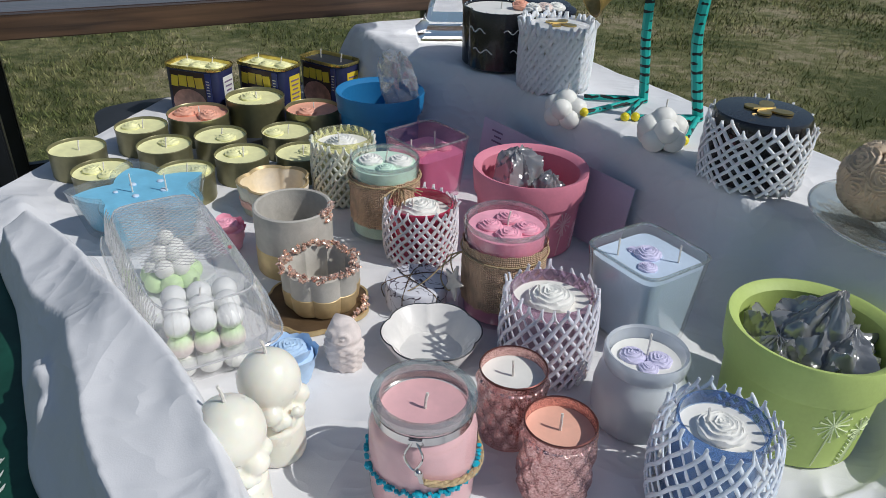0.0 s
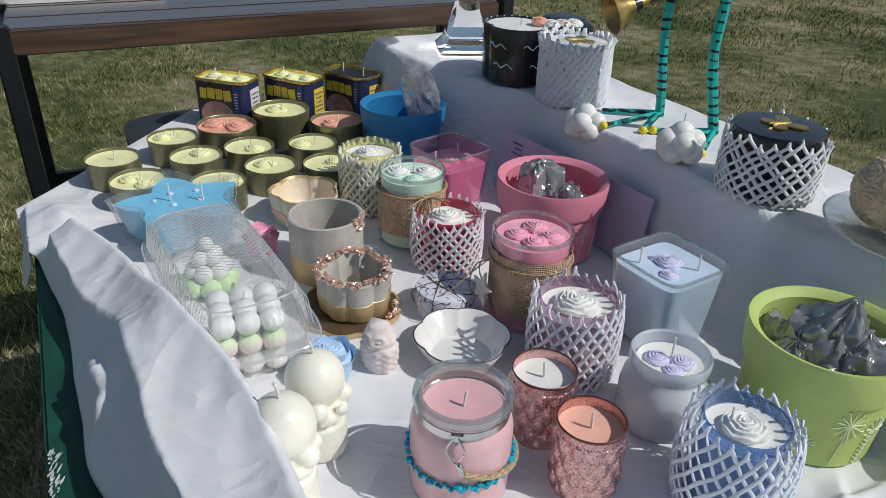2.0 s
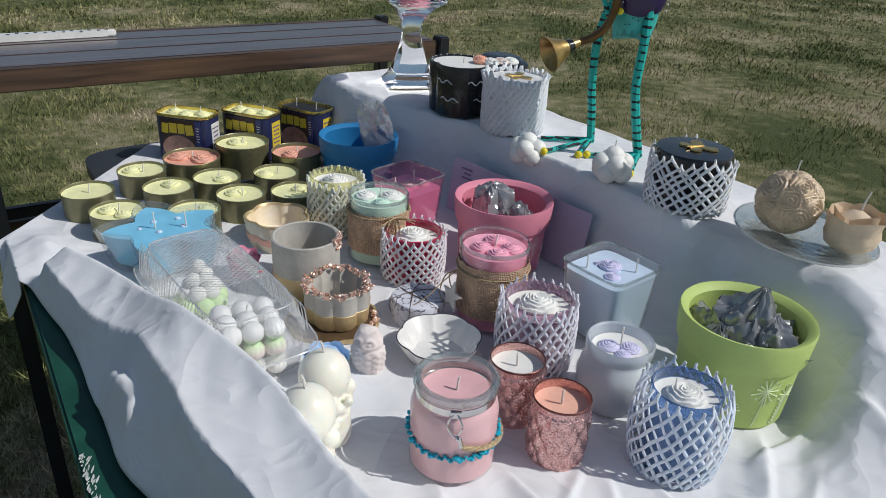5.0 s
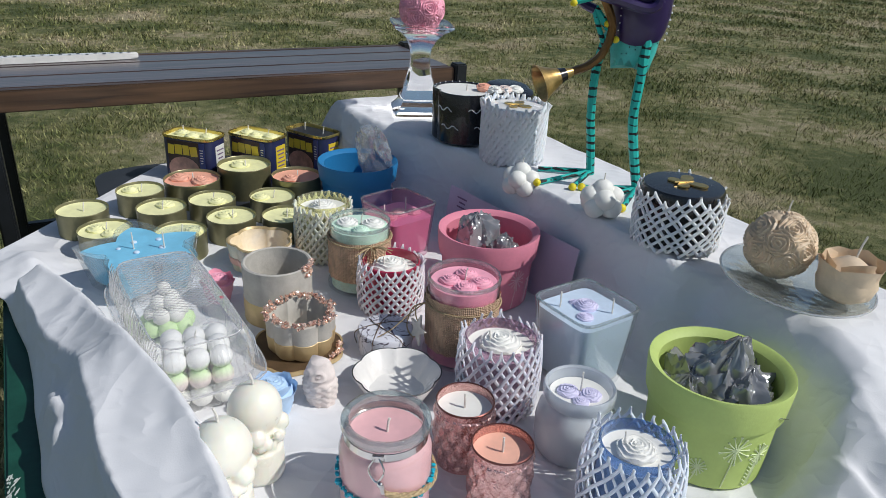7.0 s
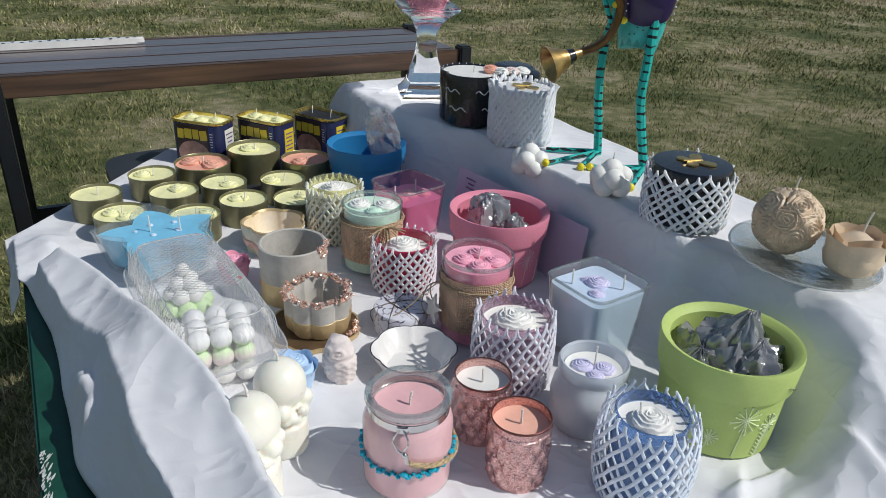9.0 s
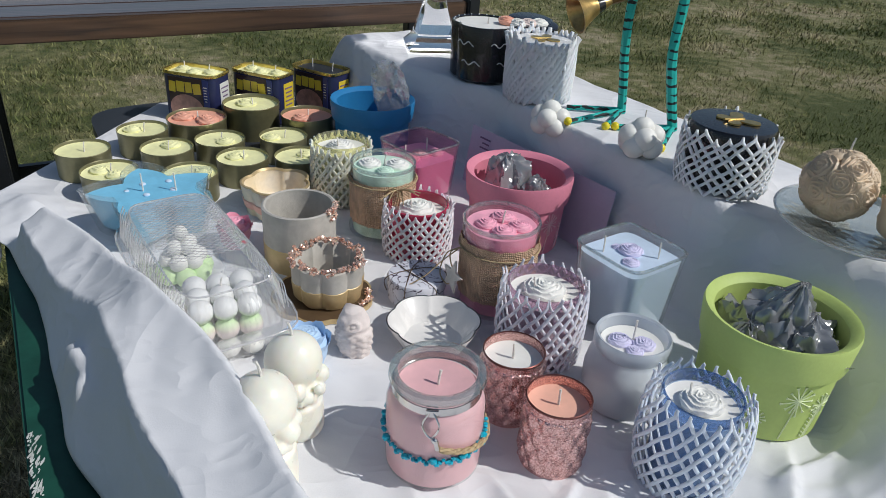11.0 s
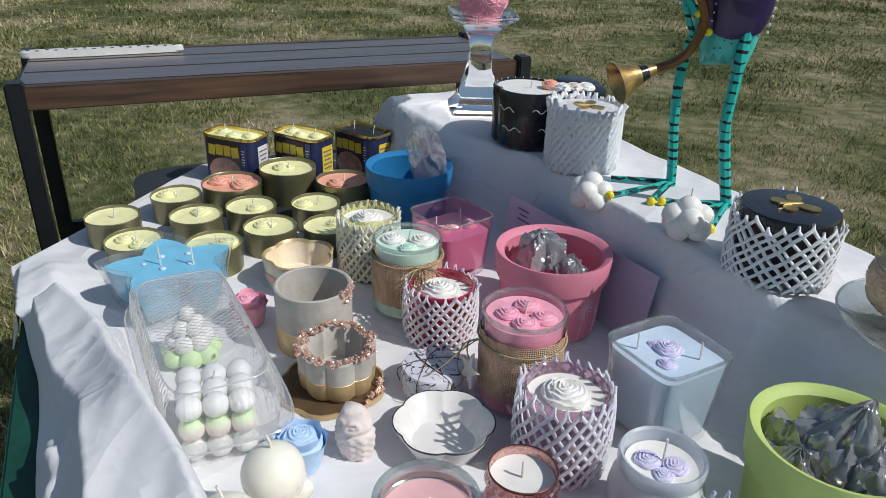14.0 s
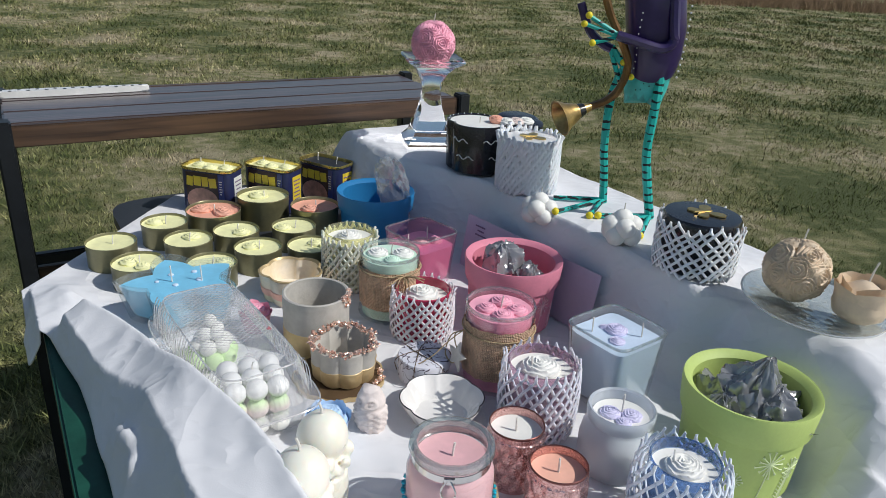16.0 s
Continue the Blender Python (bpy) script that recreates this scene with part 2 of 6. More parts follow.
LABEL_BLUE = mat("blue print", (0.03, 0.05, 0.22), 0.35, var=0.06, coat=0.3)
CAN_RIM = mat("gold lacquered steel", (0.72, 0.58, 0.20), 0.28, metal=0.9, var=0.1, scale=60)
PURPLE = mat("purple painted metal", (0.028, 0.014, 0.085), 0.35, var=0.12, scale=25, bump=0.08, coat=0.3)
YELLOW = mat("yellow enamel", (0.82, 0.68, 0.03), 0.35, var=0.05)
BRASS_DARK = mat("dark antique brass", (0.25, 0.14, 0.06), 0.35, metal=0.8, var=0.2, scale=40)
BRASS = mat("antique brass", (0.62, 0.42, 0.16), 0.35, metal=0.8, var=0.25, scale=40, bump=0.15)
BROWN_BARK = mat("dark resin coaster", (0.12, 0.075, 0.04), 0.5, var=0.15, scale=40)


def banded(name, base, dark, scale, cut, rough=0.5, axis="Z", bump=0.3):
    """A base colour with dark bands of uneven length across one axis."""
    m = mat(name, base, rough, var=0.08, scale=60, bump=0.15)
    n, l = m.node_tree.nodes, m.node_tree.links
    b = n["Principled BSDF"]
    tc = n["Texture Coordinate"]
    wave, patch, mul, ramp, mix = (n.new("ShaderNodeTexWave"), n.new("ShaderNodeTexNoise"), n.new("ShaderNodeMath"),
                                   n.new("ShaderNodeValToRGB"), n.new("ShaderNodeMix"))
    wave.bands_direction = axis
    wave.inputs["Scale"].default_value, wave.inputs["Distortion"].default_value = scale, 2.0
    wave.inputs["Detail Scale"].default_value = 3.0
    patch.inputs["Scale"].default_value = 60
    l.new(tc.outputs["Object"], wave.inputs["Vector"])
    l.new(tc.outputs["Object"], patch.inputs["Vector"])
    mul.operation = "MULTIPLY"
    l.new(wave.outputs["Fac"], mul.inputs[0])
    l.new(patch.outputs["Fac"], mul.inputs[1])
    ramp.color_ramp.elements[0].position, ramp.color_ramp.elements[1].position = cut, cut + 0.03
    l.new(mul.outputs[0], ramp.inputs["Fac"])
    mix.data_type = "RGBA"
    old = b.inputs["Base Color"].links[0].from_socket
    l.new(ramp.outputs["Color"], mix.inputs[0])
    l.new(old, mix.inputs[6])
    mix.inputs[7].default_value = (*dark, 1)
    l.new(mix.outputs[2], b.inputs["Base Color"])
    return m


TEAL = banded("teal enamel with black bars", (0.02, 0.46, 0.40), (0.005, 0.01, 0.012), 28, 0.40)


def veined(name, base, dark):
    """A pale surface crossed by thin dark veins."""
    m = mat(name, base, 0.5, var=0.05, scale=40, bump=0.05)
    n, l = m.node_tree.nodes, m.node_tree.links
    b, tc = n["Principled BSDF"], n["Texture Coordinate"]
    tex, off, size, ramp, mix = (n.new("ShaderNodeTexNoise"), n.new("ShaderNodeMath"), n.new("ShaderNodeMath"), n.new("ShaderNodeValToRGB"), n.new("ShaderNodeMix"))
    tex.inputs["Scale"].default_value, tex.inputs["Detail"].default_value, tex.inputs["Distortion"].default_value = 48, 2.0, 1.2
    l.new(tc.outputs["Object"], tex.inputs["Vector"])
    off.operation, size.operation = "SUBTRACT", "ABSOLUTE"
    off.inputs[1].default_value = 0.5
    l.new(tex.outputs["Fac"], off.inputs[0])
    l.new(off.outputs[0], size.inputs[0])
    ramp.color_ramp.elements[0].position, ramp.color_ramp.elements[1].position = 0.008, 0.022
    ramp.color_ramp.elements[0].color, ramp.color_ramp.elements[1].color = (1, 1, 1, 1), (0, 0, 0, 1)
    l.new(size.outputs[0], ramp.inputs["Fac"])
    mix.data_type = "RGBA"
    l.new(ramp.outputs["Color"], mix.inputs[0])
    l.new(b.inputs["Base Color"].links[0].from_socket, mix.inputs[6])
    mix.inputs[7].default_value = (*dark, 1)
    l.new(mix.outputs[2], b.inputs["Base Color"])
    return m


MARBLE = veined("white marbled paper", (0.74, 0.74, 0.80), (0.05, 0.03, 0.06))


def woven():
    m = mat("woven burlap", (0.84, 0.58, 0.39), 0.95, var=0.15, scale=60, bump=0)
    n, l = m.node_tree.nodes, m.node_tree.links
    b, tc = n["Principled BSDF"], n["Texture Coordinate"]
    wa, wb, add, bp = n.new("ShaderNodeTexWave"), n.new("ShaderNodeTexWave"), n.new("ShaderNodeMath"), n.new("ShaderNodeBump")
    wa.bands_direction = "Y"
    wb.bands_direction = "X"
    for w, s in ((wa, 150), (wb, 150)):
        w.inputs["Scale"].default_value, w.inputs["Distortion"].default_value = s, 1.5
        l.new(tc.outputs["UV"], w.inputs["Vector"])
    l.new(wa.outputs["Fac"], add.inputs[0])
    l.new(wb.outputs["Fac"], add.inputs[1])
    l.new(add.outputs[0], bp.inputs["Height"])
    bp.inputs["Strength"].default_value, bp.inputs["Distance"].default_value = 0.9, 0.0012
    l.new(bp.outputs["Normal"], b.inputs["Normal"])
    mul, ramp = n.new("ShaderNodeMix"), n.new("ShaderNodeValToRGB")
    mul.data_type, mul.blend_type = "RGBA", "MULTIPLY"
    mul.inputs[0].default_value = 1
    ramp.color_ramp.elements[0].color, ramp.color_ramp.elements[1].color = (0.60, 0.55, 0.50, 1), (1, 1, 1, 1)
    ramp.color_ramp.elements[1].position = 0.6
    l.new(add.outputs[0], ramp.inputs["Fac"])
    l.new(b.inputs["Base Color"].links[0].from_socket, mul.inputs[6])
    l.new(ramp.outputs["Color"], mul.inputs[7])
    l.new(mul.outputs[2], b.inputs["Base Color"])
    return m


BURLAP = woven()


def wood(name, light, dark, along="X"):
    m = mat(name, light, 0.5, var=0.12, scale=5, bump=0.2, bscale=150, coat=0.15)
    n, l = m.node_tree.nodes, m.node_tree.links
    b, tc = n["Principled BSDF"], n["Texture Coordinate"]
    mp, tex, ramp = n.new("ShaderNodeMapping"), n.new("ShaderNodeTexNoise"), n.new("ShaderNodeValToRGB")
    mp.inputs["Scale"].default_value = (4, 70, 70)
    tex.inputs["Scale"].default_value, tex.inputs["Detail"].default_value = 1.2, 8
    tex.inputs["Distortion"].default_value = 0.6
    l.new(tc.outputs["Object"], mp.inputs["Vector"])
    l.new(mp.outputs["Vector"], tex.inputs["Vector"])
    l.new(tex.outputs["Fac"], ramp.inputs["Fac"])
    ramp.color_ramp.elements[0].position, ramp.color_ramp.elements[1].position = 0.35, 0.7
    ramp.color_ramp.elements[0].color, ramp.color_ramp.elements[1].color = (*dark, 1), (*light, 1)
    l.new(ramp.outputs["Color"], b.inputs["Base Color"])
    return m


WOOD = wood("dark stained wood", (0.12, 0.066, 0.038), (0.035, 0.02, 0.013))
# Greyer and lighter than WOOD: sky sheen in the base colour, besides the coat.
VARNISH_SHEEN = wood("varnished dark wood, sheen in its colour", (0.125, 0.082, 0.075), (0.05, 0.034, 0.034))
VARNISH_SHEEN.node_tree.nodes["Principled BSDF"].inputs["Coat Weight"].default_value = 0.9
VARNISH_SHEEN.node_tree.nodes["Principled BSDF"].inputs["Coat Roughness"].default_value = 0.22


def turf(name, blades=False):
    m = bpy.data.materials.new(name)
    m.use_nodes = True
    n, l = m.node_tree.nodes, m.node_tree.links
    b, geo = n["Principled BSDF"], n.new("ShaderNodeNewGeometry")
    big, mid, fine = n.new("ShaderNodeTexNoise"), n.new("ShaderNodeTexNoise"), n.new("ShaderNodeTexNoise")
    for tex, s in ((big, 1.1), (mid, 10.0), (fine, 110.0)):
        tex.inputs["Scale"].default_value, tex.inputs["Detail"].default_value = s, 5
        l.new(geo.outputs["Position"], tex.inputs["Vector"])
    add, ramp = n.new("ShaderNodeMath"), n.new("ShaderNodeValToRGB")
    add.operation = "MULTIPLY_ADD"
    add.inputs[1].default_value = 0.6
    l.new(mid.outputs["Fac"], add.inputs[0])
    l.new(big.outputs["Fac"], add.inputs[2])
    e = ramp.color_ramp.elements
    e[0].position, e[1].position = 0.68, 0.97
    e[0].color, e[1].color = (0.122, 0.145, 0.048, 1), (0.52, 0.44, 0.28, 1)
    mid_e = e.new(0.82)
    mid_e.color = (0.285, 0.280, 0.120, 1)
    sep, far, dry = n.new("ShaderNodeSeparateXYZ"), n.new("ShaderNodeMapRange"), n.new("ShaderNodeMath")
    l.new(geo.outputs["Position"], sep.inputs[0])
    l.new(sep.outputs["Y"], far.inputs["Value"])
    far.inputs["From Min"].default_value, far.inputs["From Max"].default_value = 1.0, 9.0
    far.inputs["To Min"].default_value, far.inputs["To Max"].default_value = -0.02, 0.01
    l.new(add.outputs[0], dry.inputs[0])
    l.new(far.outputs["Result"], dry.inputs[1])
    l.new(dry.outputs[0], ramp.inputs["Fac"])
    mix = n.new("ShaderNodeMix")
    mix.data_type, mix.blend_type = "RGBA", "MULTIPLY"
    mix.inputs[0].default_value = 1.0
    tone = n.new("ShaderNodeMapRange")
    tone.inputs["To Min"].default_value, tone.inputs["To Max"].default_value = (0.32, 1.45) if blades else (0.35, 1.15)
    l.new(geo.outputs["Random Per Island"] if blades else fine.outputs["Fac"], tone.inputs["Value"])
    l.new(ramp.outputs["Color"], mix.inputs[6])
    l.new(tone.outputs["Result"], mix.inputs[7])
    l.new(mix.outputs[2], b.inputs["Base Color"])
    b.inputs["Roughness"].default_value = 0.75
    b.inputs["Specular IOR Level"].default_value = 0.2
    if not blades:
        bp = n.new("ShaderNodeBump")
        bp.inputs["Strength"].default_value, bp.inputs["Distance"].default_value = 0.9, 0.03
        l.new(fine.outputs["Fac"], bp.inputs["Height"])
        l.new(bp.outputs["Normal"], b.inputs["Normal"])
    return m


TURF, BLADES = turf("short lawn"), turf("grass blades", True)


# ---- mesh helpers ----
def circ(a):
    return math.cos(a), math.sin(a)


def boxy(p, ky=1.0):
    def f(a):
        c, s = math.cos(a), math.sin(a)
        k = (abs(c) ** p + abs(s) ** p) ** (-1 / p)
        return k * c, k * s * ky
    return f


def scallop(n, d, turn=0.0):
    def f(a):
        k = 1 - d + d * 1.6 * abs(math.sin(n * (a + turn) / 2)) ** 0.8 - d * 0.3
        return k * math.cos(a), k * math.sin(a)
    return f


def star(points, inner, soft=0.12, turn=0.0):
    def f(a):
        w = (a + turn) / (2 * math.pi / points) % 1.0
        d = abs(w - 0.5) * 2
        k = inner + (1 - inner) * (math.sqrt(d * d + soft * soft) - soft) / (math.sqrt(1 + soft * soft) - soft)
        return k * math.cos(a), k * math.sin(a)
    return f


def heart(a):
    k = 0.78 + 0.22 * abs(math.sin(a)) ** 0.6 + 0.16 * math.cos(a) - 0.25 * max(0, -math.cos(a)) ** 12
    return k * math.cos(a), k * math.sin(a)


def lathe(bm, prof, n=32, shape=circ):
    """Rings of a profile of (radius, height) joined; a radius of 0 closes an end."""
    last = None
    for r, z in prof:
        if r <= 1e-6:
            ring = [bm.verts.new((0, 0, z))]
        else:
            ring = [bm.verts.new((r * x, r * y, z)) for x, y in (shape(2 * math.pi * i / n) for i in range(n))]
        if last:
            if len(last) == 1 and len(ring) > 1:
                for i in range(n):
                    bm.faces.new((last[0], ring[(i + 1) % n], ring[i]))
            elif len(ring) == 1 and len(last) > 1:
                for i in range(n):
                    bm.faces.new((last[i], last[(i + 1) % n], ring[0]))
            elif len(ring) > 1:
                for i in range(n):
                    bm.faces.new((last[i], last[(i + 1) % n], ring[(i + 1) % n], ring[i]))
        last = ring
    return bm


def turned(prof, n=32, shape=circ):
    return lathe(bmesh.new(), prof, n, shape)


def tube(bm, pts, rad, sides=6, flat=1.0, cap=True):
    """A tube along points; rad is one number or one for each point."""
    pts = [Vector(p) for p in pts]
    last, up = None, Vector((0.13, 0.21, 0.97))
    first = None
    for i, p in enumerate(pts):
        d = (pts[min(i + 1, len(pts) - 1)] - pts[max(i - 1, 0)]).normalized()
        s = d.cross(up)
        s = s.normalized() if s.length > 1e-4 else Vector((1, 0, 0))
        t = s.cross(d)
        r = rad[i] if isinstance(rad, (list, tuple)) else rad
        ring = [bm.verts.new(p + s * (r * math.cos(a)) + t * (r * flat * math.sin(a))) for a in (2 * math.pi * k / sides for k in range(sides))]
        if last:
            for k in range(sides):
                bm.faces.new((last[k], last[(k + 1) % sides], ring[(k + 1) % sides], ring[k]))
        else:
            first = ring
        last = ring
    if cap:
        bm.faces.new(first[::-1])
        bm.faces.new(last)
    return bm


def bez(pts, n=8):
    """Points of a smooth line through the given ones."""
    pts = [Vector(p) for p in pts]
    out = []
    for i in range(len(pts) - 1):
        a, b, c, d = pts[max(i - 1, 0)], pts[i], pts[i + 1], pts[min(i + 2, len(pts) - 1)]
        for k in range(n):
            t = k / n
            out.append(0.5 * (2 * b + (c - a) * t + (2 * a - 5 * b + 4 * c - d) * t * t + (3 * b - a - 3 * c + d) * t ** 3))
    return out + [pts[-1]]


def block(bm, size, at=(0, 0, 0), bevel=0.0, m=None):
    geo = bmesh.ops.create_cube(bm, size=1.0)
    vs = geo["verts"]
    bmesh.ops.scale(bm, vec=size, verts=vs)
    if bevel:
        es = list({e for v in vs for e in v.link_edges})
        r = bmesh.ops.bevel(bm, geom=es, offset=bevel, segments=2, affect="EDGES")
        vs = list({v for f in r["faces"] for v in f.verts} | {v for v in vs if v.is_valid})
    if m:
        bmesh.ops.transform(bm, matrix=m, verts=vs)
    bmesh.ops.translate(bm, vec=at, verts=vs)
    return bm


def ball(bm, r, at, sub=2, squash=1.0):
    geo = bmesh.ops.create_icosphere(bm, subdivisions=sub, radius=r)
    bmesh.ops.scale(bm, vec=(1, 1, squash), verts=geo["verts"])
    bmesh.ops.translate(bm, vec=at, verts=geo["verts"])
    return bm


def mesh_of(name, bm, material, sharp=42):
    me = bpy.data.meshes.new(name)
    bmesh.ops.recalc_face_normals(bm, faces=bm.faces)
    bm.to_mesh(me)
    bm.free()
    for mt in material if isinstance(material, (list, tuple)) else (material,):
        me.materials.append(mt)
    me.polygons.foreach_set("use_smooth", [True] * len(me.polygons))
    me.set_sharp_from_angle(angle=radians(sharp))
    return me


def part(name, bm, material, parent, label="", sharp=42, shadow=True):
    ob = new(name, mesh_of(name, bm, material, sharp))
    ob.parent = parent
    if not shadow:
        ob.visible_shadow = False
    return tagged(ob, label)


def thing(name, m, label, category, group=""):
    ob = new(name)
    ob.matrix_world = m
    ob.empty_display_size = 0.02
    return tagged(ob, label, category, group)


def solo(name, bm, material, m, label, category, group="", sharp=42, kind=""):
    ob = new(name, mesh_of(name, bm, material, sharp))
    ob.matrix_world = m
    return tagged(ob, label, category, group, kind)


# ---- the plan: the table leans a little, and is turned to the camera ----
def tz(x, y):
    return 0.745 - 0.045 * x + 0.012 * y


def on_table(x, y, rz=0, lift=0.0):
    return pose(x, y, tz(x, y) + lift, 0, 0, rz)


CX, CY, TURN = -0.475, 0.063, 33.37
BOX_Z = 0.874


def tp(X, Y, h=0.0):
    """A place from table measures: across from its long edge, along it, and above it."""
    x, y = CX + 0.835 * X - 0.55 * Y, CY + 0.55 * X + 0.835 * Y
    return Vector((x, y, tz(x, y) + h))


# ---- ground ----
bm = bmesh.new()
bmesh.ops.create_grid(bm, x_segments=60, y_segments=60, size=60)
for v in bm.verts:
    v.co.z = 0.02 * noise.noise(v.co * 0.3)
tagged(solo("ground", bm, TURF, pose(0, 0, 0), "patchy spring lawn with dry bare spots", "lawn"), kind="structure")

rng = np.random.default_rng(4)
count = 360000
dist = 0.9 + 26 * rng.random(count) ** 1.75
ang = radians(90) + (rng.random(count) - 0.5) * radians(95)
gx, gy = -0.05 + dist * np.cos(ang), -0.4 + dist * np.sin(ang)
clump = np.sin(gx * 5.1 + np.sin(gy * 3.3)) + np.sin(gy * 6.3 + np.sin(gx * 4.1) * 1.7) + rng.normal(0, 0.8, count)
keep = clump > -1.0
gx, gy, dist = gx[keep], gy[keep], dist[keep]
count = len(gx)
hgt = (0.010 + 0.034 * rng.random(count) ** 1.3) * (1 + 0.02 * dist) * (0.75 + 0.16 * np.clip(clump[keep], -1, 3))
wid = 0.0010 + 0.0009 * dist
lean, way = 1.6 * rng.random(count) * hgt, rng.random(count) * 2 * np.pi
side = rng.random(count) * 2 * np.pi
zg = -0.005
va = np.stack([gx - np.cos(side) * wid, gy - np.sin(side) * wid, np.full(count, zg)], 1)
vb = np.stack([gx + np.cos(side) * wid, gy + np.sin(side) * wid, np.full(count, zg)], 1)
vc = np.stack([gx + np.cos(way) * lean, gy + np.sin(way) * lean, hgt], 1)
me = bpy.data.meshes.new("grass")
me.vertices.add(3 * count)
me.vertices.foreach_set("co", np.stack([va, vb, vc], 1).ravel())
me.loops.add(3 * count)
me.loops.foreach_set("vertex_index", np.arange(3 * count))
me.polygons.add(count)
me.polygons.foreach_set("loop_start", np.arange(0, 3 * count, 3))
me.update(calc_edges=True)
me.materials.append(BLADES)
tagged(new("grass", me), "short sparse blades of spring grass", "grass", kind="stuff")

count = 9000
bx, by = rng.uniform(4.5, 20.0, count), rng.uniform(18.5, 22.0, count)
by += 0.12 * bx
bh = rng.uniform(0.10, 0.34, count)
bw = rng.uniform(0.006, 0.016, count)
va = np.stack([bx - bw, by, np.zeros(count)], 1)
vb = np.stack([bx + bw, by, np.zeros(count)], 1)
vc = np.stack([bx + rng.normal(0, 0.08, count), by + rng.normal(0, 0.05, count), bh], 1)
me = bpy.data.meshes.new("dry_brush")
me.from_pydata(np.stack([va, vb, vc], 1).reshape(-1, 3).tolist(), [], np.arange(3 * count).reshape(-1, 3).tolist())
me.materials.append(mat("dry brown stalks", (0.34, 0.22, 0.13), 0.9, var=0.25, scale=3, bump=0))
tagged(new("dry_brush", me), "dry brown weeds along the far edge of the lawn", "weeds", kind="stuff")


# ---- table, cloth, bench ----
def outline(bm, pts, z0, z1, bevel=0.0):
    lo, hi = [bm.verts.new((x, y, z0)) for x, y in pts], [bm.verts.new((x, y, z1)) for x, y in pts]
    bm.faces.new(lo[::-1])
    bm.faces.new(hi)
    for i in range(len(pts)):
        j = (i + 1) % len(pts)
        bm.faces.new((lo[i], lo[j], hi[j], hi[i]))
    if bevel:
        bmesh.ops.bevel(bm, geom=list(bm.edges), offset=bevel, segments=2, affect="EDGES")
    return bm


table_m = Matrix.Translation(tp(0, 0)) @ Euler((math.atan(0.012), math.atan(0.045), 0)).to_matrix().to_4x4() @ pose(0, 0, 0, 0, 0, TURN)
table = thing("wooden_table", table_m, "worn green painted wooden table under a white cloth", "table")
chips = mat("chipped white primer", (0.62, 0.64, 0.60), 0.7, var=0.1)
edges = [0.0, 0.145, 0.295, 0.445, 0.595, 0.745, 0.90]
ends = [0.165, 0.35, 0.45, 0.47, 0.48, 0.49, 0.49]
for i in range(6):
    part("plank", outline(bmesh.new(), [(edges[i] + 0.002 - (0.038 if i == 0 else 0.0), -1.35), (edges[i + 1] - 0.002, -1.35), (edges[i + 1] - 0.002, ends[i + 1]), (edges[i] + 0.002, ends[i])],
                          -0.038, -0.005, 0.003), GREEN_PAINT, table, "dark green painted plank")
bm = bmesh.new()
rs = random.Random(5)
for i in range(170):
    Y = -0.27 - 0.30 * rs.random() ** 1.3
    ln, w = 0.001 + 0.006 * rs.random() ** 2, 0.0005 + 0.0007 * rs.random()
    X = 0.0045 + 0.014 * rs.random() ** 2 * (0.4 + 0.6 * abs(noise.noise(Vector((Y * 60, 0, 3))))) + 0.028 * Y - 0.003
    a = 0.9 + 0.5 * rs.random()
    ux, uy = math.cos(a), math.sin(a)
    bm.faces.new([bm.verts.new((X + ux * p * ln - uy * q * w, Y + uy * p * ln + ux * q * w, -0.0042)) for p, q in ((-1, -0.3), (-0.2, -1), (0.8, -0.5), (1, 0.2), (0.1, 0.9), (-0.7, 0.7))])
part("chip", bm, chips, table, "white chips along the worn edge")
for X, Y in ((0.08, -1.25), (0.82, -1.25), (0.14, 0.18), (0.82, 0.38)):
    part("leg", block(bmesh.new(), (0.07, 0.07, 0.70), (X, Y, -0.388), 0.004), GREEN_PAINT, table)
for Y in (-1.2, 0.15):
    part("crossbar", block(bmesh.new(), (0.82, 0.035, 0.09), (0.45, Y, -0.083), 0.003), GREEN_PAINT, table)


def smooth(a, b, x):
    t = min(1.0, max(0.0, (x - a) / (b - a)))
    return t * t * (3 - 2 * t)


def fold(v, k, off):
    """Soft creases: thin ridges where the noise crosses zero."""
    n1 = noise.noise(Vector((v[0] * k + off, v[1] * k, off)))
    return max(0.0, 1 - abs(n1) * 5.0) ** 1.6


def ridged(x, y, k, off):
    """Sharp crease lines with flats between them."""
    return 1 - min(1.0, 2.4 * abs(noise.noise(Vector((x * k + off, y * k - off, off * 0.7)))))


# single long folds in the open cloth, in table measures: from, to, half width, height
FOLDS = [(0.700, -0.530, 0.660, -0.70, 0.026, 0.013), (0.640, -0.575, 0.630, -0.72, 0.018, 0.008), (0.575, -0.566, 0.445, -0.660, 0.020, 0.007), (0.469, -0.600, 0.510, -0.70, 0.014, 0.005),
         (0.420, -0.560, 0.395, -0.64, 0.012, 0.005), (0.385, -0.53, 0.335, -0.60, 0.013, 0.005), (0.380, -0.508, 0.270, -0.562, 0.012, 0.005), (0.306, -0.470, 0.300, -0.58, 0.012, 0.005),
         (0.517, -0.592, 0.640, -0.590, 0.016, 0.007), (0.25, -0.44, 0.20, -0.60, 0.014, 0.004), (0.56, -0.63, 0.40, -0.72, 0.016, 0.006)]


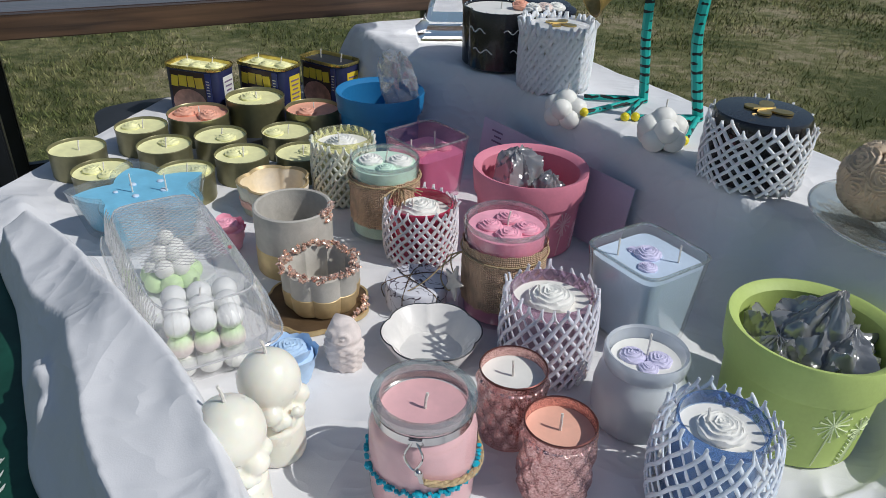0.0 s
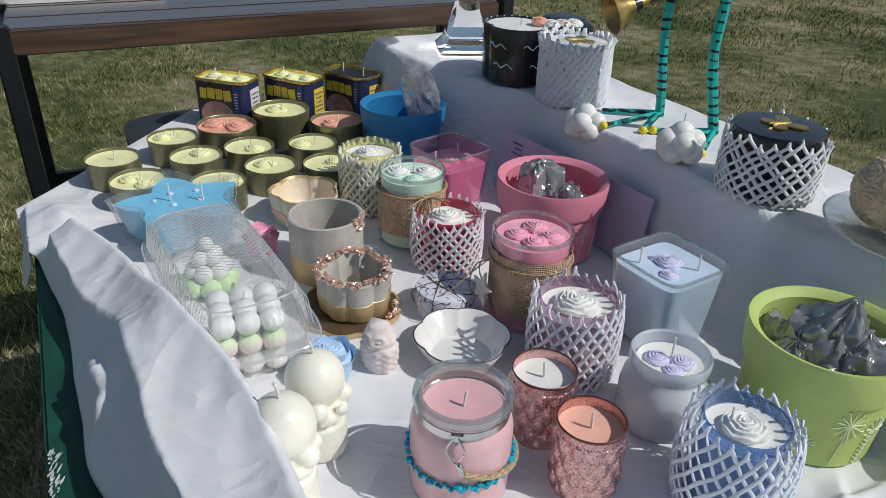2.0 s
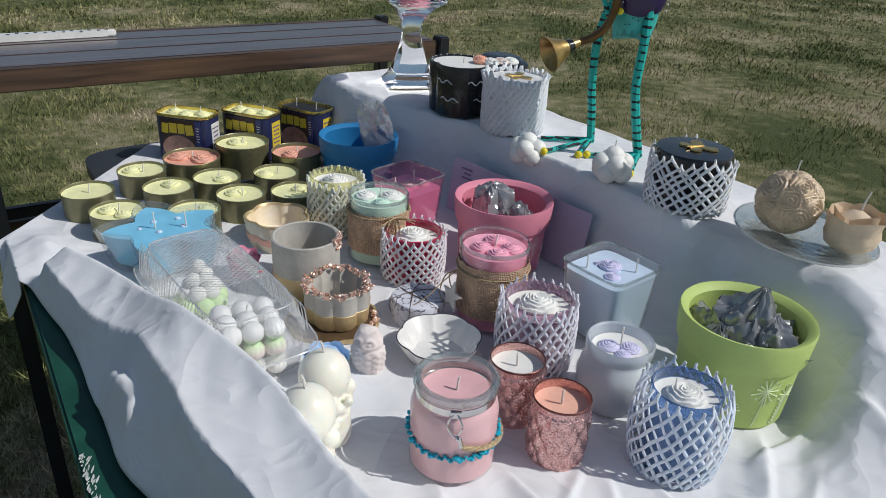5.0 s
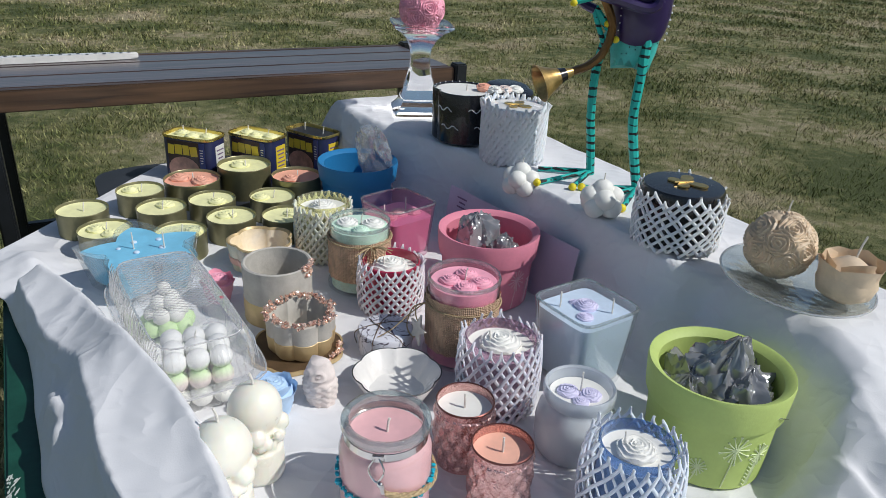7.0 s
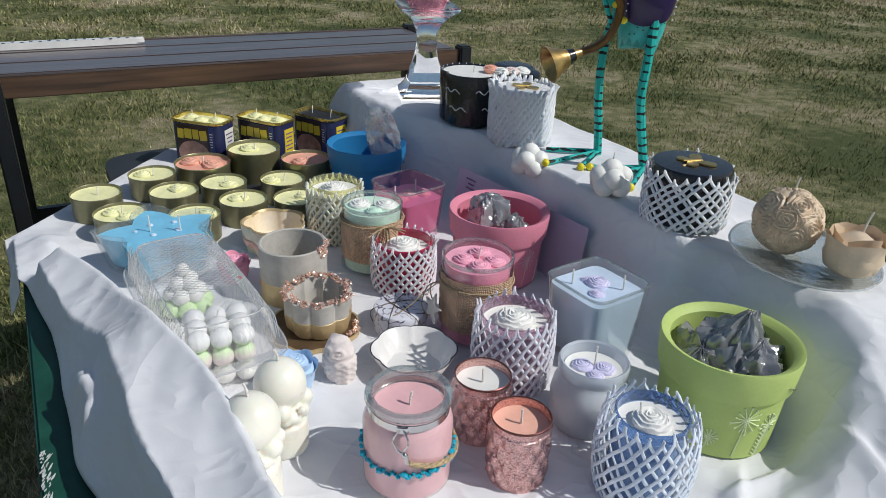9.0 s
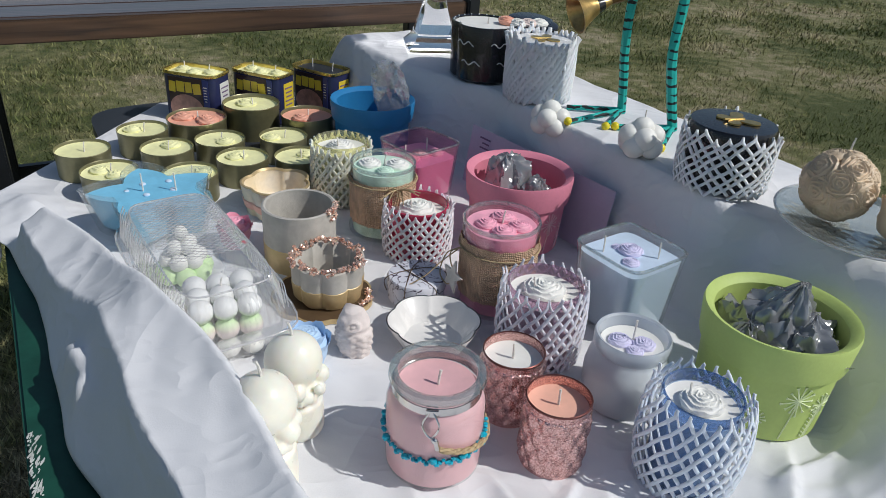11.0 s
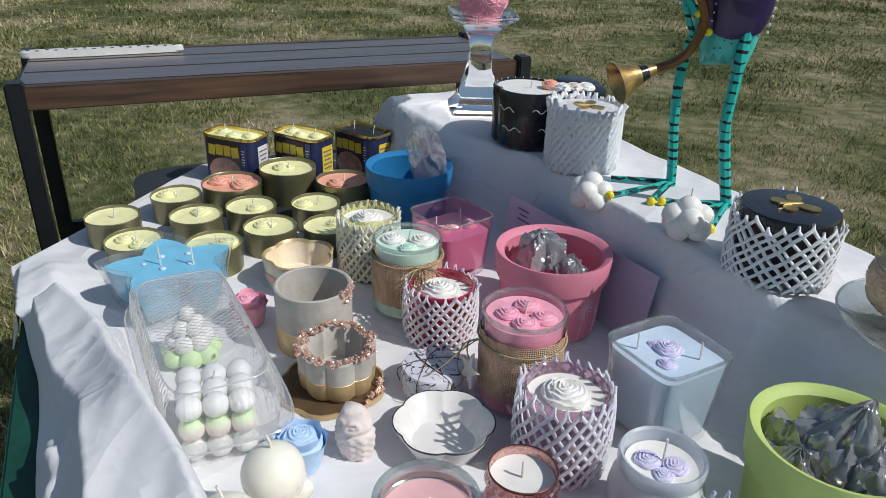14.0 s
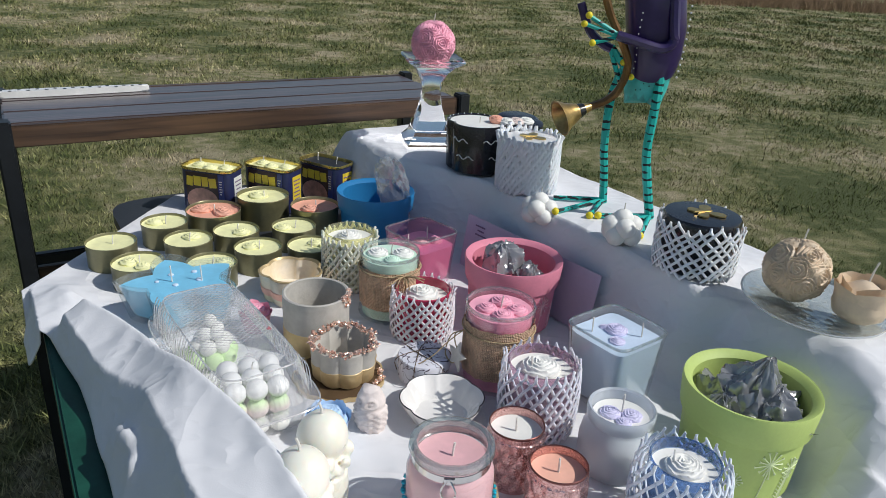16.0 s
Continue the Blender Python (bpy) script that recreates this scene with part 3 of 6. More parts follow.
def long_folds(X, Y):
    h = 0.0
    for x0, y0, x1, y1, w, a in FOLDS:
        ux, uy = x1 - x0, y1 - y0
        t = ((X - x0) * ux + (Y - y0) * uy) / (ux * ux + uy * uy)
        if -0.1 < t < 1.1:
            d = ((X - x0) * uy - (Y - y0) * ux) / math.hypot(ux, uy) + 0.006 * noise.noise(Vector((X * 14, Y * 14, w * 90)))
            d = d / w if d > 0 else -d / (0.45 * w)
            h += a * max(0.0, 1 - d) ** 1.2 * smooth(-0.1, 0.25, t) * smooth(1.1, 0.6, t)
    return h


# things whose weight presses the cloth flat: place and reach
WEIGHTS = [(0.304, -0.030, 0.085), (0.207, -0.139, 0.060), (0.095, -0.136, 0.045), (0.061, -0.080, 0.045), (0.170, -0.050, 0.055), (-0.126, -0.182, 0.05), (-0.113, -0.134, 0.05), (0.0, -0.165, 0.06)]


def calm(X, Y):
    k = 1.0
    for wx, wy, reach in WEIGHTS:
        dx, dy = wx - CX, wy - CY
        d = math.hypot(X - 0.835 * dx - 0.55 * dy, Y + 0.55 * dx - 0.835 * dy)
        k *= 0.08 + 0.92 * smooth(reach * 0.75, reach * 1.5, d)
    return k


def cloth_left(Y):
    """Where the cloth's near long edge runs."""
    e = 0.002 + 0.018 * smooth(0.06, -0.10, Y) + 0.030 * smooth(-0.29, -0.45, Y) + 0.004 * noise.noise(Vector((Y * 11, 2, 2)))
    return e - 0.026 * smooth(0.03, 0.10, Y)


def cloth_height(X, Y):
    """How high the cloth lies over the table top."""
    h = 0.0008
    open_part = smooth(0.04, -0.22, Y + 0.30)
    wx, wy = X + 0.02 * noise.noise(Vector((X * 6, Y * 6, 1))), Y + 0.02 * noise.noise(Vector((X * 6, Y * 6, 5)))
    crush = 0.0060 * ridged(wx * 0.8 + wy * 0.5, wy * 0.7 - wx * 0.4, 5.0, 3.9) + 0.0042 * ridged(wx - wy * 0.5, wy + wx * 0.2, 11.0, 7.7) + 0.0026 * ridged(wx * 0.7 + wy * 0.4, wy, 25.0, 2.3)
    crush = crush * (0.22 + 0.78 * open_part) * calm(X, Y) * smooth(0.10, 0.20, X) + long_folds(X, Y) * smooth(0.02, -0.1, Y + 0.40)
    h += crush
    # the gathered roll along the near long edge
    lo = cloth_left(Y)
    bend = lo + 0.014 + (0.052 - lo) * smooth(-0.10, -0.24, Y) + 0.008 * smooth(-0.34, -0.46, Y) + 0.005 * noise.noise(Vector((Y * 9, 7, 3)))
    crest = 0.040 + 0.046 * smooth(0.04, -0.12, Y) + 0.049 * smooth(-0.10, -0.42, Y) + 0.003 * noise.noise(Vector((Y * 16, 5, 1)))
    bend = max(bend, lo + 0.008)
    crest = max(crest, bend + 0.02)
    tall = (0.060 + 0.040 * smooth(-0.06, -0.28, Y)) * smooth(0.06, 0.0, Y) * smooth(-1.1, -0.75, Y)
    tall *= 1 + 0.10 * noise.noise(Vector((Y * 8, 1, 2)))
    knee = 0.72 + 0.12 * smooth(-0.16, -0.28, Y) + 0.06 * noise.noise(Vector((Y * 9, 3, 6)))
    if X < bend:
        t = (X - lo) / (bend - lo)
        roll = knee * (0.25 * max(0.0, t) ** 0.5 + 0.75 * max(0.0, t) ** 1.25)
        roll += 0.24 * math.exp(-((t - 0.32) / 0.24) ** 2 - ((Y + 0.235 + 0.05 * t + 0.030 * noise.noise(Vector((X * 45, Y * 45, 2)))) / 0.030) ** 2)
    elif X < crest:
        t = (X - bend) / (crest - bend)
        roll = knee + (1 - knee) * (0.75 * t + 0.25 * math.sin(t * math.pi / 2)) - 0.035 * math.sin(t * math.pi)
    else:
        t = min(1.0, (X - crest) / 0.030)
        roll = 1 - smooth(0.0, 1.0, t)
    crease = 0.022 * ridged(X * 1.2 + Y * 0.35, Y * 0.55 - X * 0.8, 11, 2.2) + 0.05 * noise.noise(Vector((X * 9, Y * 7, 4.4)))
    h += tall * max(0.0, roll + crease * (1 if bend < X < crest else 0.3 if X > lo else 0))
    # small second hump at the far end of the roll
    h += 0.018 * math.exp(-((X - 0.03) / 0.035) ** 2 - ((Y - 0.115) / 0.045) ** 2) * (1 + 0.3 * noise.noise(Vector((X * 40, Y * 40, 1))))
    # boxes under the cloth
    front = 0.655 - 0.085 * smooth(0.02, 0.30, Y) + 0.045 * smooth(-0.36, -0.42, Y) + 0.006 * noise.noise(Vector((Y * 7, 4, 4)))
    steep = 0.010 + 0.045 * smooth(0.05, 0.3, Y) + 0.06 * smooth(-0.36, -0.44, Y) + 0.12 * smooth(-0.56, -0.66, Y)
    rise = smooth(front - steep, front + 0.012, X) * smooth(0.87, 0.84, X)
    rise *= smooth(0.47, 0.40, Y) * smooth(-0.76, -0.535, Y)
    p = tp(X, Y)
    top = (BOX_Z - p.z) + 0.012 * smooth(0.1, 0.3, Y) - 0.007 * smooth(-0.38, -0.46, Y) - 0.012 * math.exp(-((Y + 0.40) / 0.03) ** 2)
    top += 0.002 * noise.noise(Vector((X * 20, Y * 20, 8)))
    side = (0.010 * fold((X * 0.5, Y * 1.2), 9, 3.3) + 0.009 * ridged(X * 0.7 + Y * 0.3, Y * 1.1, 8, 4.1) * smooth(-0.30, -0.42, Y) + 0.004 * noise.noise(Vector((X * 10, Y * 18, 6)))) * (1 - abs(2 * rise - 1))
    h += rise * (top - 0.9 * crush) + side
    return h


bm = bmesh.new()
NX, NY, Y0, Y1 = 300, 520, -1.12, 0.47
rows = []
for j in range(NY + 1):
    s = j / NY
    Y = Y0 + (Y1 - Y0) * s
    row = []
    for i in range(NX + 1):
        u = (i / NX)
        lo = cloth_left(Y) if Y < 0.16 else -0.024 + 0.92 * (Y - 0.16)
        X = lo + (0.93 - lo) * u ** 1.15
        h = cloth_height(X, Y)
        if Y < 0.17 and X < 0.0:
            h = min(h, 0.02) + 3.0 * X if X < -0.006 else h
        row.append(bm.verts.new(tp(X, Y, h)))
    rows.append(row)
for j in range(NY):
    for i in range(NX):
        bm.faces.new((rows[j][i], rows[j][i + 1], rows[j + 1][i + 1], rows[j + 1][i]))
cloth = solo("tablecloth", bm, CLOTH, pose(0, 0, 0), "creased white cotton cloth gathered along the table edge", "tablecloth", sharp=180)
sol = cloth.modifiers.new("thickness", "SOLIDIFY")
sol.thickness, sol.offset = 0.0012, -1


def top_z(x, y):
    """The cloth's height at a place in the world."""
    dx, dy = x - CX, y - CY
    return tz(x, y) + cloth_height(0.835 * dx + 0.55 * dy, -0.55 * dx + 0.835 * dy)


tray_bm = outline(bmesh.new(), [(0.20 * math.copysign(abs(math.cos(a)) ** 0.35, math.cos(a)), 0.14 * math.copysign(abs(math.sin(a)) ** 0.35, math.sin(a)))
                                for a in (2 * math.pi * k / 40 for k in range(40))], -0.018, 0.0)
solo("plastic_tray", tray_bm, DARK_PLASTIC, Matrix.Translation(tp(0.345, 0.36, -0.0005)) @ pose(0, 0, 0, 0, 0, TURN),
     "dark grey plastic tray under the cloth at the table's end", "tray")

# bench behind the table
B0 = Vector((-0.735, 0.458, 0.0))
bench = thing("tall_bench", Matrix.Translation(B0) @ pose(0, 0, 0, 0, 0, 31.0), "dark stained wooden bench on black steel frames", "bench")
for k in range(3):
    part("plank", block(bmesh.new(), (0.845, 0.083, 0.012), (0.43, 0.053 + 0.087 * k, 0.922), 0.003), VARNISH_SHEEN, bench)
part("apron", block(bmesh.new(), (0.845, 0.018, 0.036), (0.43, 0.0, 0.910), 0.002), WOOD, bench)
part("apron", block(bmesh.new(), (0.845, 0.018, 0.048), (0.43, 0.262, 0.905), 0.002), WOOD, bench)
for X in (0.006, 0.866):
    for Y in (-0.002, 0.262):
        part("post", block(bmesh.new(), (0.026, 0.030, 0.935), (X, Y, 0.468), 0.003), BLACK_METAL, bench)
    part("end_bar", block(bmesh.new(), (0.024, 0.235, 0.024), (X, 0.13, 0.900), 0.003), BLACK_METAL, bench)
    part("foot_bar", block(bmesh.new(), (0.024, 0.235, 0.024), (X, 0.13, 0.30), 0.003), BLACK_METAL, bench)
part("rail", block(bmesh.new(), (0.85, 0.02, 0.024), (0.43, 0.262, 0.585), 0.003), BLACK_METAL, bench)
part("low_board", block(bmesh.new(), (0.84, 0.018, 0.065), (0.43, 0.262, 0.535), 0.002), WOOD, bench)

strip = thing("spotted_wand", Matrix.Translation(B0) @ pose(0, 0, 0, 0, 0, 31) @ pose(0.132, 0.215, 0.929, 0, 0, 1), "white flat wand with black polka dots on the bench", "wand")
bm = bmesh.new()
pts = []
for k in range(24):
    a = 2 * math.pi * k / 24
    pts.append((0.136 * math.cos(a), 0.0100 * math.copysign(abs(math.sin(a)) ** 0.6, math.sin(a)) * (1 - 0.3 * math.cos(a))))
part("blade", outline(bm, pts, 0, 0.012, 0.002), CERAMIC, strip)
for k in range(17):
    bm = bmesh.new()
    X, Y = -0.122 + 0.0150 * k, 0.0062 * (-1) ** k * (0.7 if k < 14 else 0.3)
    part("dot", lathe(bm, [(0, 0.0127), (0.0032, 0.0127), (0.0032, 0.0119)], 8), BLACK, strip).location = (X, Y - 0.002, 0)


# ---- small builders ----
def wick(parent, x, y, z, h=0.014, lean=(0.002, 0.001), rad=0.0009):
    part("wick", tube(bmesh.new(), bez([(x, y, z - 0.002), (x + lean[0] * 0.3, y + lean[1] * 0.3, z + h * 0.5), (x + lean[0], y + lean[1], z + h)], 3), rad, 6), WICK, parent)


def petal(bm, m, a, w, r0, r1, h0, h1, curl, rs):
    grid = []
    for i in range(5):
        u = -1 + i / 2
        col = []
        for j in range(4):
            v = j / 3
            r = r0 + (r1 - r0) * v ** 0.8 - 0.10 * r1 * u * u * v
            z = h0 + (h1 - h0) * v - 0.18 * (h1 - h0) * u * u * v - (curl * r1 * max(0, v - 0.6))
            aa = a + u * w * (0.75 + 0.25 * v)
            if j == 3:
                r *= 1.06
            col.append(bm.verts.new(m @ Vector((r * math.cos(aa), r * math.sin(aa), z))))
        grid.append(col)
    for i in range(4):
        for j in range(3):
            bm.faces.new((grid[i][j], grid[i + 1][j], grid[i + 1][j + 1], grid[i][j + 1]))


def rose(bm, m, r, rings=4, seed=1, relief=1.0):
    """A moulded rose in one piece: a dome whose petals rise outwards and drop at their lips."""
    rs = random.Random(seed)
    mm = m @ Matrix.Scale(r, 4) @ pose(0, 0, 0, 0, 0, 360 * rs.random())
    nr, na = 7 * rings, 56
    ph = [6.28 * rs.random() for _ in range(rings + 3)]
    last = None
    for j in range(nr + 2):
        q = min(1.0, (j + 0.4) / nr)
        ring = []
        for i in range(na):
            a = 2 * math.pi * i / na
            k0 = int(q * rings * 0.999)
            petals = 2 + k0
            shift = 0.42 * math.sin(petals * a / 2 + ph[k0]) ** 2
            x = q * rings + shift - 0.3 + 0.25 * a / 6.283
            w = x - math.floor(x)
            lip = w ** 2.2 if w < 0.86 else 0.718 * (1 - w) / 0.14
            rad = q * (1 + 0.07 * abs(math.sin((rings + 1) * a / 2 + ph[rings])) * q)
            z = 0.66 * math.sqrt(max(0.0, 1 - 0.86 * q * q)) - 0.06 + 0.17 * relief * (lip - 0.4) * (0.6 + 0.5 * q)
            if j > nr:
                rad, z = rad * 0.9, -0.15
            ring.append(bm.verts.new(mm @ Vector((rad * math.cos(a), rad * math.sin(a), z))))
        if last:
            for i in range(na):
                bm.faces.new((last[i], last[(i + 1) % na], ring[(i + 1) % na], ring[i]))
        else:
            bm.faces.new(ring)
        last = ring
    bm.faces.new(last)
    return bm


def rose_ball(parent, r, material, n=22, seed=2, size=0.40):
    for i in range(n):
        z = 1 - 2 * (i + 0.5) / n
        a = i * 2.399963
        d = Vector((math.sqrt(1 - z * z) * math.cos(a), math.sqrt(1 - z * z) * math.sin(a), z))
        m = Matrix.Translation(d * r * 0.80) @ d.to_track_quat("Z", "Y").to_matrix().to_4x4()
        part("wax_rose", rose(bmesh.new(), m, r * size, 4, seed + i, 2.3), material, parent, sharp=180)
    part("core", ball(bmesh.new(), r * 0.78, (0, 0, 0), 3), material, parent)


def net(parent, radius, z0, z1, n, twist, rad, material, seed=1, fray=0.006, label="foam mesh sleeve"):
    """A stretched foam sleeve: two sets of slanting strands with loose cut ends."""
    rs = random.Random(seed)
    bm = bmesh.new()
    turns = max(1, round(twist * n / math.pi))
    twist = turns * math.pi / n
    tips = [(0.05 + 0.85 * rs.random(), 0.007 * (rs.random() - 0.35)) for _ in range(n)]
    for way in (1, -1):
        for i in range(n):
            a0 = 2 * math.pi * i / n
            steps = 12
            tip = tips[(i + (turns if way > 0 else 0)) % n]
            up, dn = fray * tip[0], 0.3 * fray * rs.random()
            bulge = 0.0008 * rs.random()
            pts, rads = [], []
            for k in range(steps + 1):
                s = k / steps
                z = z0 - dn + (z1 + up - z0 + dn) * s
                wave = 0.02 * math.sin(math.pi * s) * math.sin(6.283 * (s * 3 + i * 0.37))
                a = a0 + way * twist * min(1.0, s / 0.93) + wave
                rr = radius(s) + 0.0003 * way + bulge * 0.5 + (tip[1] if k == steps else 0)
                pts.append((rr * math.cos(a), rr * math.sin(a), z))
                rads.append(rad * (0.50 + 0.14 * rs.random()) * (0.8 if k == steps else 1))
            tube(bm, pts, rads, 6, 2.0)
    return part("net_sleeve", bm, material, parent, label, sharp=180)


def vessel(r0, r1, h, wall=0.003, foot=0.004, lip=0.0):
    """Profile of an open vessel, outside up, over the lip, inside down."""
    return [(0, 0), (r0 * 0.9, 0), (r0, 0.003), (r0 + (r1 - r0) * 0.5, h * 0.5), (r1 + lip, h - 0.001), (r1 + lip - wall * 0.5, h), (r1 - wall, h - 0.001),
            (r0 + (r1 - r0) * 0.5 - wall, h * 0.5), (r0 - wall, foot), (0, foot)]


def crumple(bm, sx, sy, sz, seed, rough=0.5, sub=5):
    """A creased lump: long sharp folds that run over it, with flats between."""
    geo = bmesh.ops.create_icosphere(bm, subdivisions=sub, radius=1.0)
    o = Vector((seed * 3.1, seed * 1.7, seed * 0.9))
    for v in geo["verts"]:
        d = v.co.normalized()
        w = d + 0.5 * Vector((noise.noise(d * 1.3 + o), noise.noise(d * 1.3 - o), noise.noise(d * 1.7 + o * 3)))
        big = noise.noise(w * 1.2 + o)
        fa = abs(noise.noise(Vector((w.x * 2.2, w.y * 2.2, w.z * 0.8)) + o * 2))
        fb = abs(noise.noise(Vector((w.x * 1.3, w.y * 3.6, w.z * 2.6)) - o))
        k = 0.95 + rough * (0.60 * big - 0.95 * fa - 0.55 * fb)
        v.co = Vector((d.x * sx * k, d.y * sy * k, d.z * sz * k)) * 1.15
    return bm


def butterfly(parent, z, size):
    bm = bmesh.new()
    for sx in (-1, 1):
        for a, l, w in ((0.75, 1.0, 0.42), (-0.65, 0.72, 0.40)):
            pts = []
            for k in range(12):
                t = 2 * math.pi * k / 12
                px, py = size * (0.5 * l + 0.5 * l * math.cos(t)), size * w * 0.6 * math.sin(t) * (1 + 0.4 * math.cos(t))
                ca, sa = math.cos(a), math.sin(a)
                pts.append((sx * (px * ca - py * sa), px * sa + py * ca))
            outline(bm, pts if sx > 0 else pts[::-1], z, z + 0.0016)
    tube(bm, [(0, -size * 0.5, z + 0.002), (0, size * 0.45, z + 0.001)], size * 0.055, 6)
    return part("butterfly", bm, GOLD, parent, "gold butterfly ornament")


# ---- candle tins ----
def candle_tin(x, y, r, h, wax, label, seed, blooms=1, rz=0):
    t = thing("candle_tin", on_table(x, y, rz, 0.0008), label, "candle", "candles in tins")
    prof = [(0, 0), (r * 0.965, 0), (r * 0.985, 0.002), (r * 0.985, h * 0.80), (r * 1.0, h * 0.82), (r * 1.0, h - 0.002), (r * 1.012, h - 0.001), (r * 1.0, h),
            (r * 0.975, h - 0.0015), (r * 0.97, h * 0.75)]
    part("tin", turned(prof, 40), TIN, t)
    rs = random.Random(seed)
    bm = bmesh.new()
    wz = h * 0.86
    lathe(bm, [(0, wz), (r * 0.3, wz), (r * 0.6, wz - 0.0003), (r * 0.9, wz), (r * 0.968, wz + 0.0012), (r * 0.968, wz - 0.01)], 32)
    part("wax", bm, wax, t)
    for k in range(blooms):
        a, d = rs.random() * 6.28, r * (0.25 + 0.3 * rs.random())
        part("wax_rose", rose(bmesh.new(), Matrix.Translation((d * math.cos(a), d * math.sin(a), wz - 0.001)), r * 0.36, 3, seed + k), wax, t)
    wick(t, 0.002, 0, wz, 0.013, (0.003 * (rs.random() - 0.5), 0.003))
    return t


YL = "bronze coloured tin of pale yellow wax with a rose"
for i, (x, y) in enumerate(((-0.502, 0.302), (-0.441, 0.246), (-0.458, 0.393), (-0.402, 0.338), (-0.345, 0.266), (-0.344, 0.389), (-0.296, 0.334), (-0.261, 0.427), (-0.222, 0.360))):
    candle_tin(x, y, 0.0352, 0.037, WAX_Y, YL, 10 + i, 0 if i == 0 else 2 if i in (1, 6) else 1)
candle_tin(-0.398, 0.450, 0.0435, 0.042, WAX_PEACH, "wide bronze tin of peach wax with roses", 40, 3)
candle_tin(-0.330, 0.508, 0.0435, 0.054, WAX_Y, "tall bronze tin of pale yellow wax with two wicks", 41, 1)
candle_tin(-0.240, 0.500, 0.0405, 0.048, WAX_PEACH, "dark bronze tin of peach wax", 42, 1)


# ---- meat cans ----
def meat_can(x, y, rz, wax, label, seed, side):
    t = thing("meat_can_candle", on_table(x, y, rz, 0.0008), label, "candle", "candles in meat cans")
    sh = boxy(5, 0.58)
    R, h = 0.0475, 0.083
    can = part("can", turned([(0, 0), (R * 0.9, 0), (R, 0.003), (R, h - 0.004), (R * 0.97, h - 0.002)], 48, sh), LABEL_NAVY, t)
    part("rim", turned([(R * 0.985, h - 0.005), (R * 1.03, h - 0.004), (R * 1.045, h - 0.001), (R * 1.03, h + 0.001), (R * 0.97, h), (R * 0.955, h - 0.008)], 48, sh), CAN_RIM, can, "gold rolled rim")
    bm = turned([(0, h - 0.004), (R * 0.5, h - 0.004), (R * 0.962, h - 0.005), (R * 0.962, h - 0.012)], 40, sh)
    part("wax", bm, wax, t)
    if wax == WAX_Y:
        for k in range(3):
            part("wax_rose", rose(bmesh.new(), Matrix.Translation((-0.025 + 0.025 * k, 0.004 * (-1) ** k, h - 0.005)), 0.012, 3, seed + k), wax, t)
    for k in (-1, 1):
        wick(t, 0.022 * k, 0.003, h - 0.004, 0.014, (0.001 * k, 0.002))
    yf = -R * 0.58 - 0.0004

    def plate(name, x0, x1, z0, z1, m, y0=yf, lab=""):
        part(name, block(bmesh.new(), (x1 - x0, 0.0006, z1 - z0), ((x0 + x1) / 2, y0, (z0 + z1) / 2)), m, can, lab)
    plate("front_label", -0.034, 0.026, 0.005, 0.076, LABEL_DARK)
    # the name is only blocks of its colour
    bm = bmesh.new()
    for k in range(4):
        X = -0.026 + 0.0145 * k
        block(bm, (0.0115 + 0.002 * (k % 2), 0.0006, 0.017), (X - 0.001, yf - 0.0006, 0.060 + 0.0012 * math.sin(k * 1.1)), 0.0, pose(0, 0, 0, 0, 6 - 4 * k, 0))
    part("name_mark", bm, LABEL_YEL, can, "yellow name shapes")
    pts = [(0.030 * math.cos(a) - 0.004, 0.023 * max(math.sin(a), -0.9)) for a in (2 * math.pi * k / 20 for k in range(20))]
    bm = outline(bmesh.new(), pts, 0, 0.0005)
    bmesh.ops.transform(bm, matrix=pose(0, yf - 0.0004, 0.026, 90), verts=bm.verts)
    part("meat_picture", bm, LABEL_MEAT, can, "brown pink meat picture")
    plate("text_panel", 0.027, 0.037, 0.005, 0.076, LABEL_BLUE)
    bm = bmesh.new()
    for k in range(6):
        block(bm, (0.006 - 0.001 * (k % 3), 0.0005, 0.0012), (0.0315, yf - 0.0006, 0.064 - 0.0045 * k))
    part("print_bar", bm, LABEL_WHITE, can)
    xs = R + 0.0002
    bm = block(bmesh.new(), (0.0006, 0.026, 0.052), (xs, 0.002, 0.042))
    part("side_panel", bm, side, can, "printed side panel")
    bm = bmesh.new()
    for k in range(6):
        block(bm, (0.0005, 0.020 - 0.003 * (k % 3), 0.0022), (xs + 0.0006, 0.002, 0.060 - 0.007 * k))
    part("print_bar", bm, INK, can)
    return t


meat_can(-0.428, 0.548, -13, WAX_Y, "navy rectangular meat can filled with yellow wax roses", 60, LABEL_WHITE)
meat_can(-0.330, 0.588, -22, WAX_Y, "navy rectangular meat can of yellow wax, yellow side panel", 64, LABEL_YEL)
meat_can(-0.243, 0.640, -30, DARK_PLASTIC, "navy rectangular meat can with dark grey top", 68, LABEL_YEL)


# ---- clay pots ----
def pot_profile(r, h, wall=0.008):
    b = r * 0.84
    return [(0, 0), (b * 0.93, 0), (b, 0.003), (r * 0.90, h * 0.66), (r * 0.955, h * 0.675), (r * 0.965, h * 0.70), (r, h * 0.96), (r * 0.985, h), (r * 0.93, h - 0.001),
            (r - wall * 1.3, h * 0.94), (r * 0.86, h * 0.6), (b - wall, 0.010), (0, 0.010)]


def pot_r(r, h, z):
    b = r * 0.84
    return b + (r * 0.90 - b) * min(1, (z - 0.003) / (h * 0.66 - 0.003)) + 0.0005


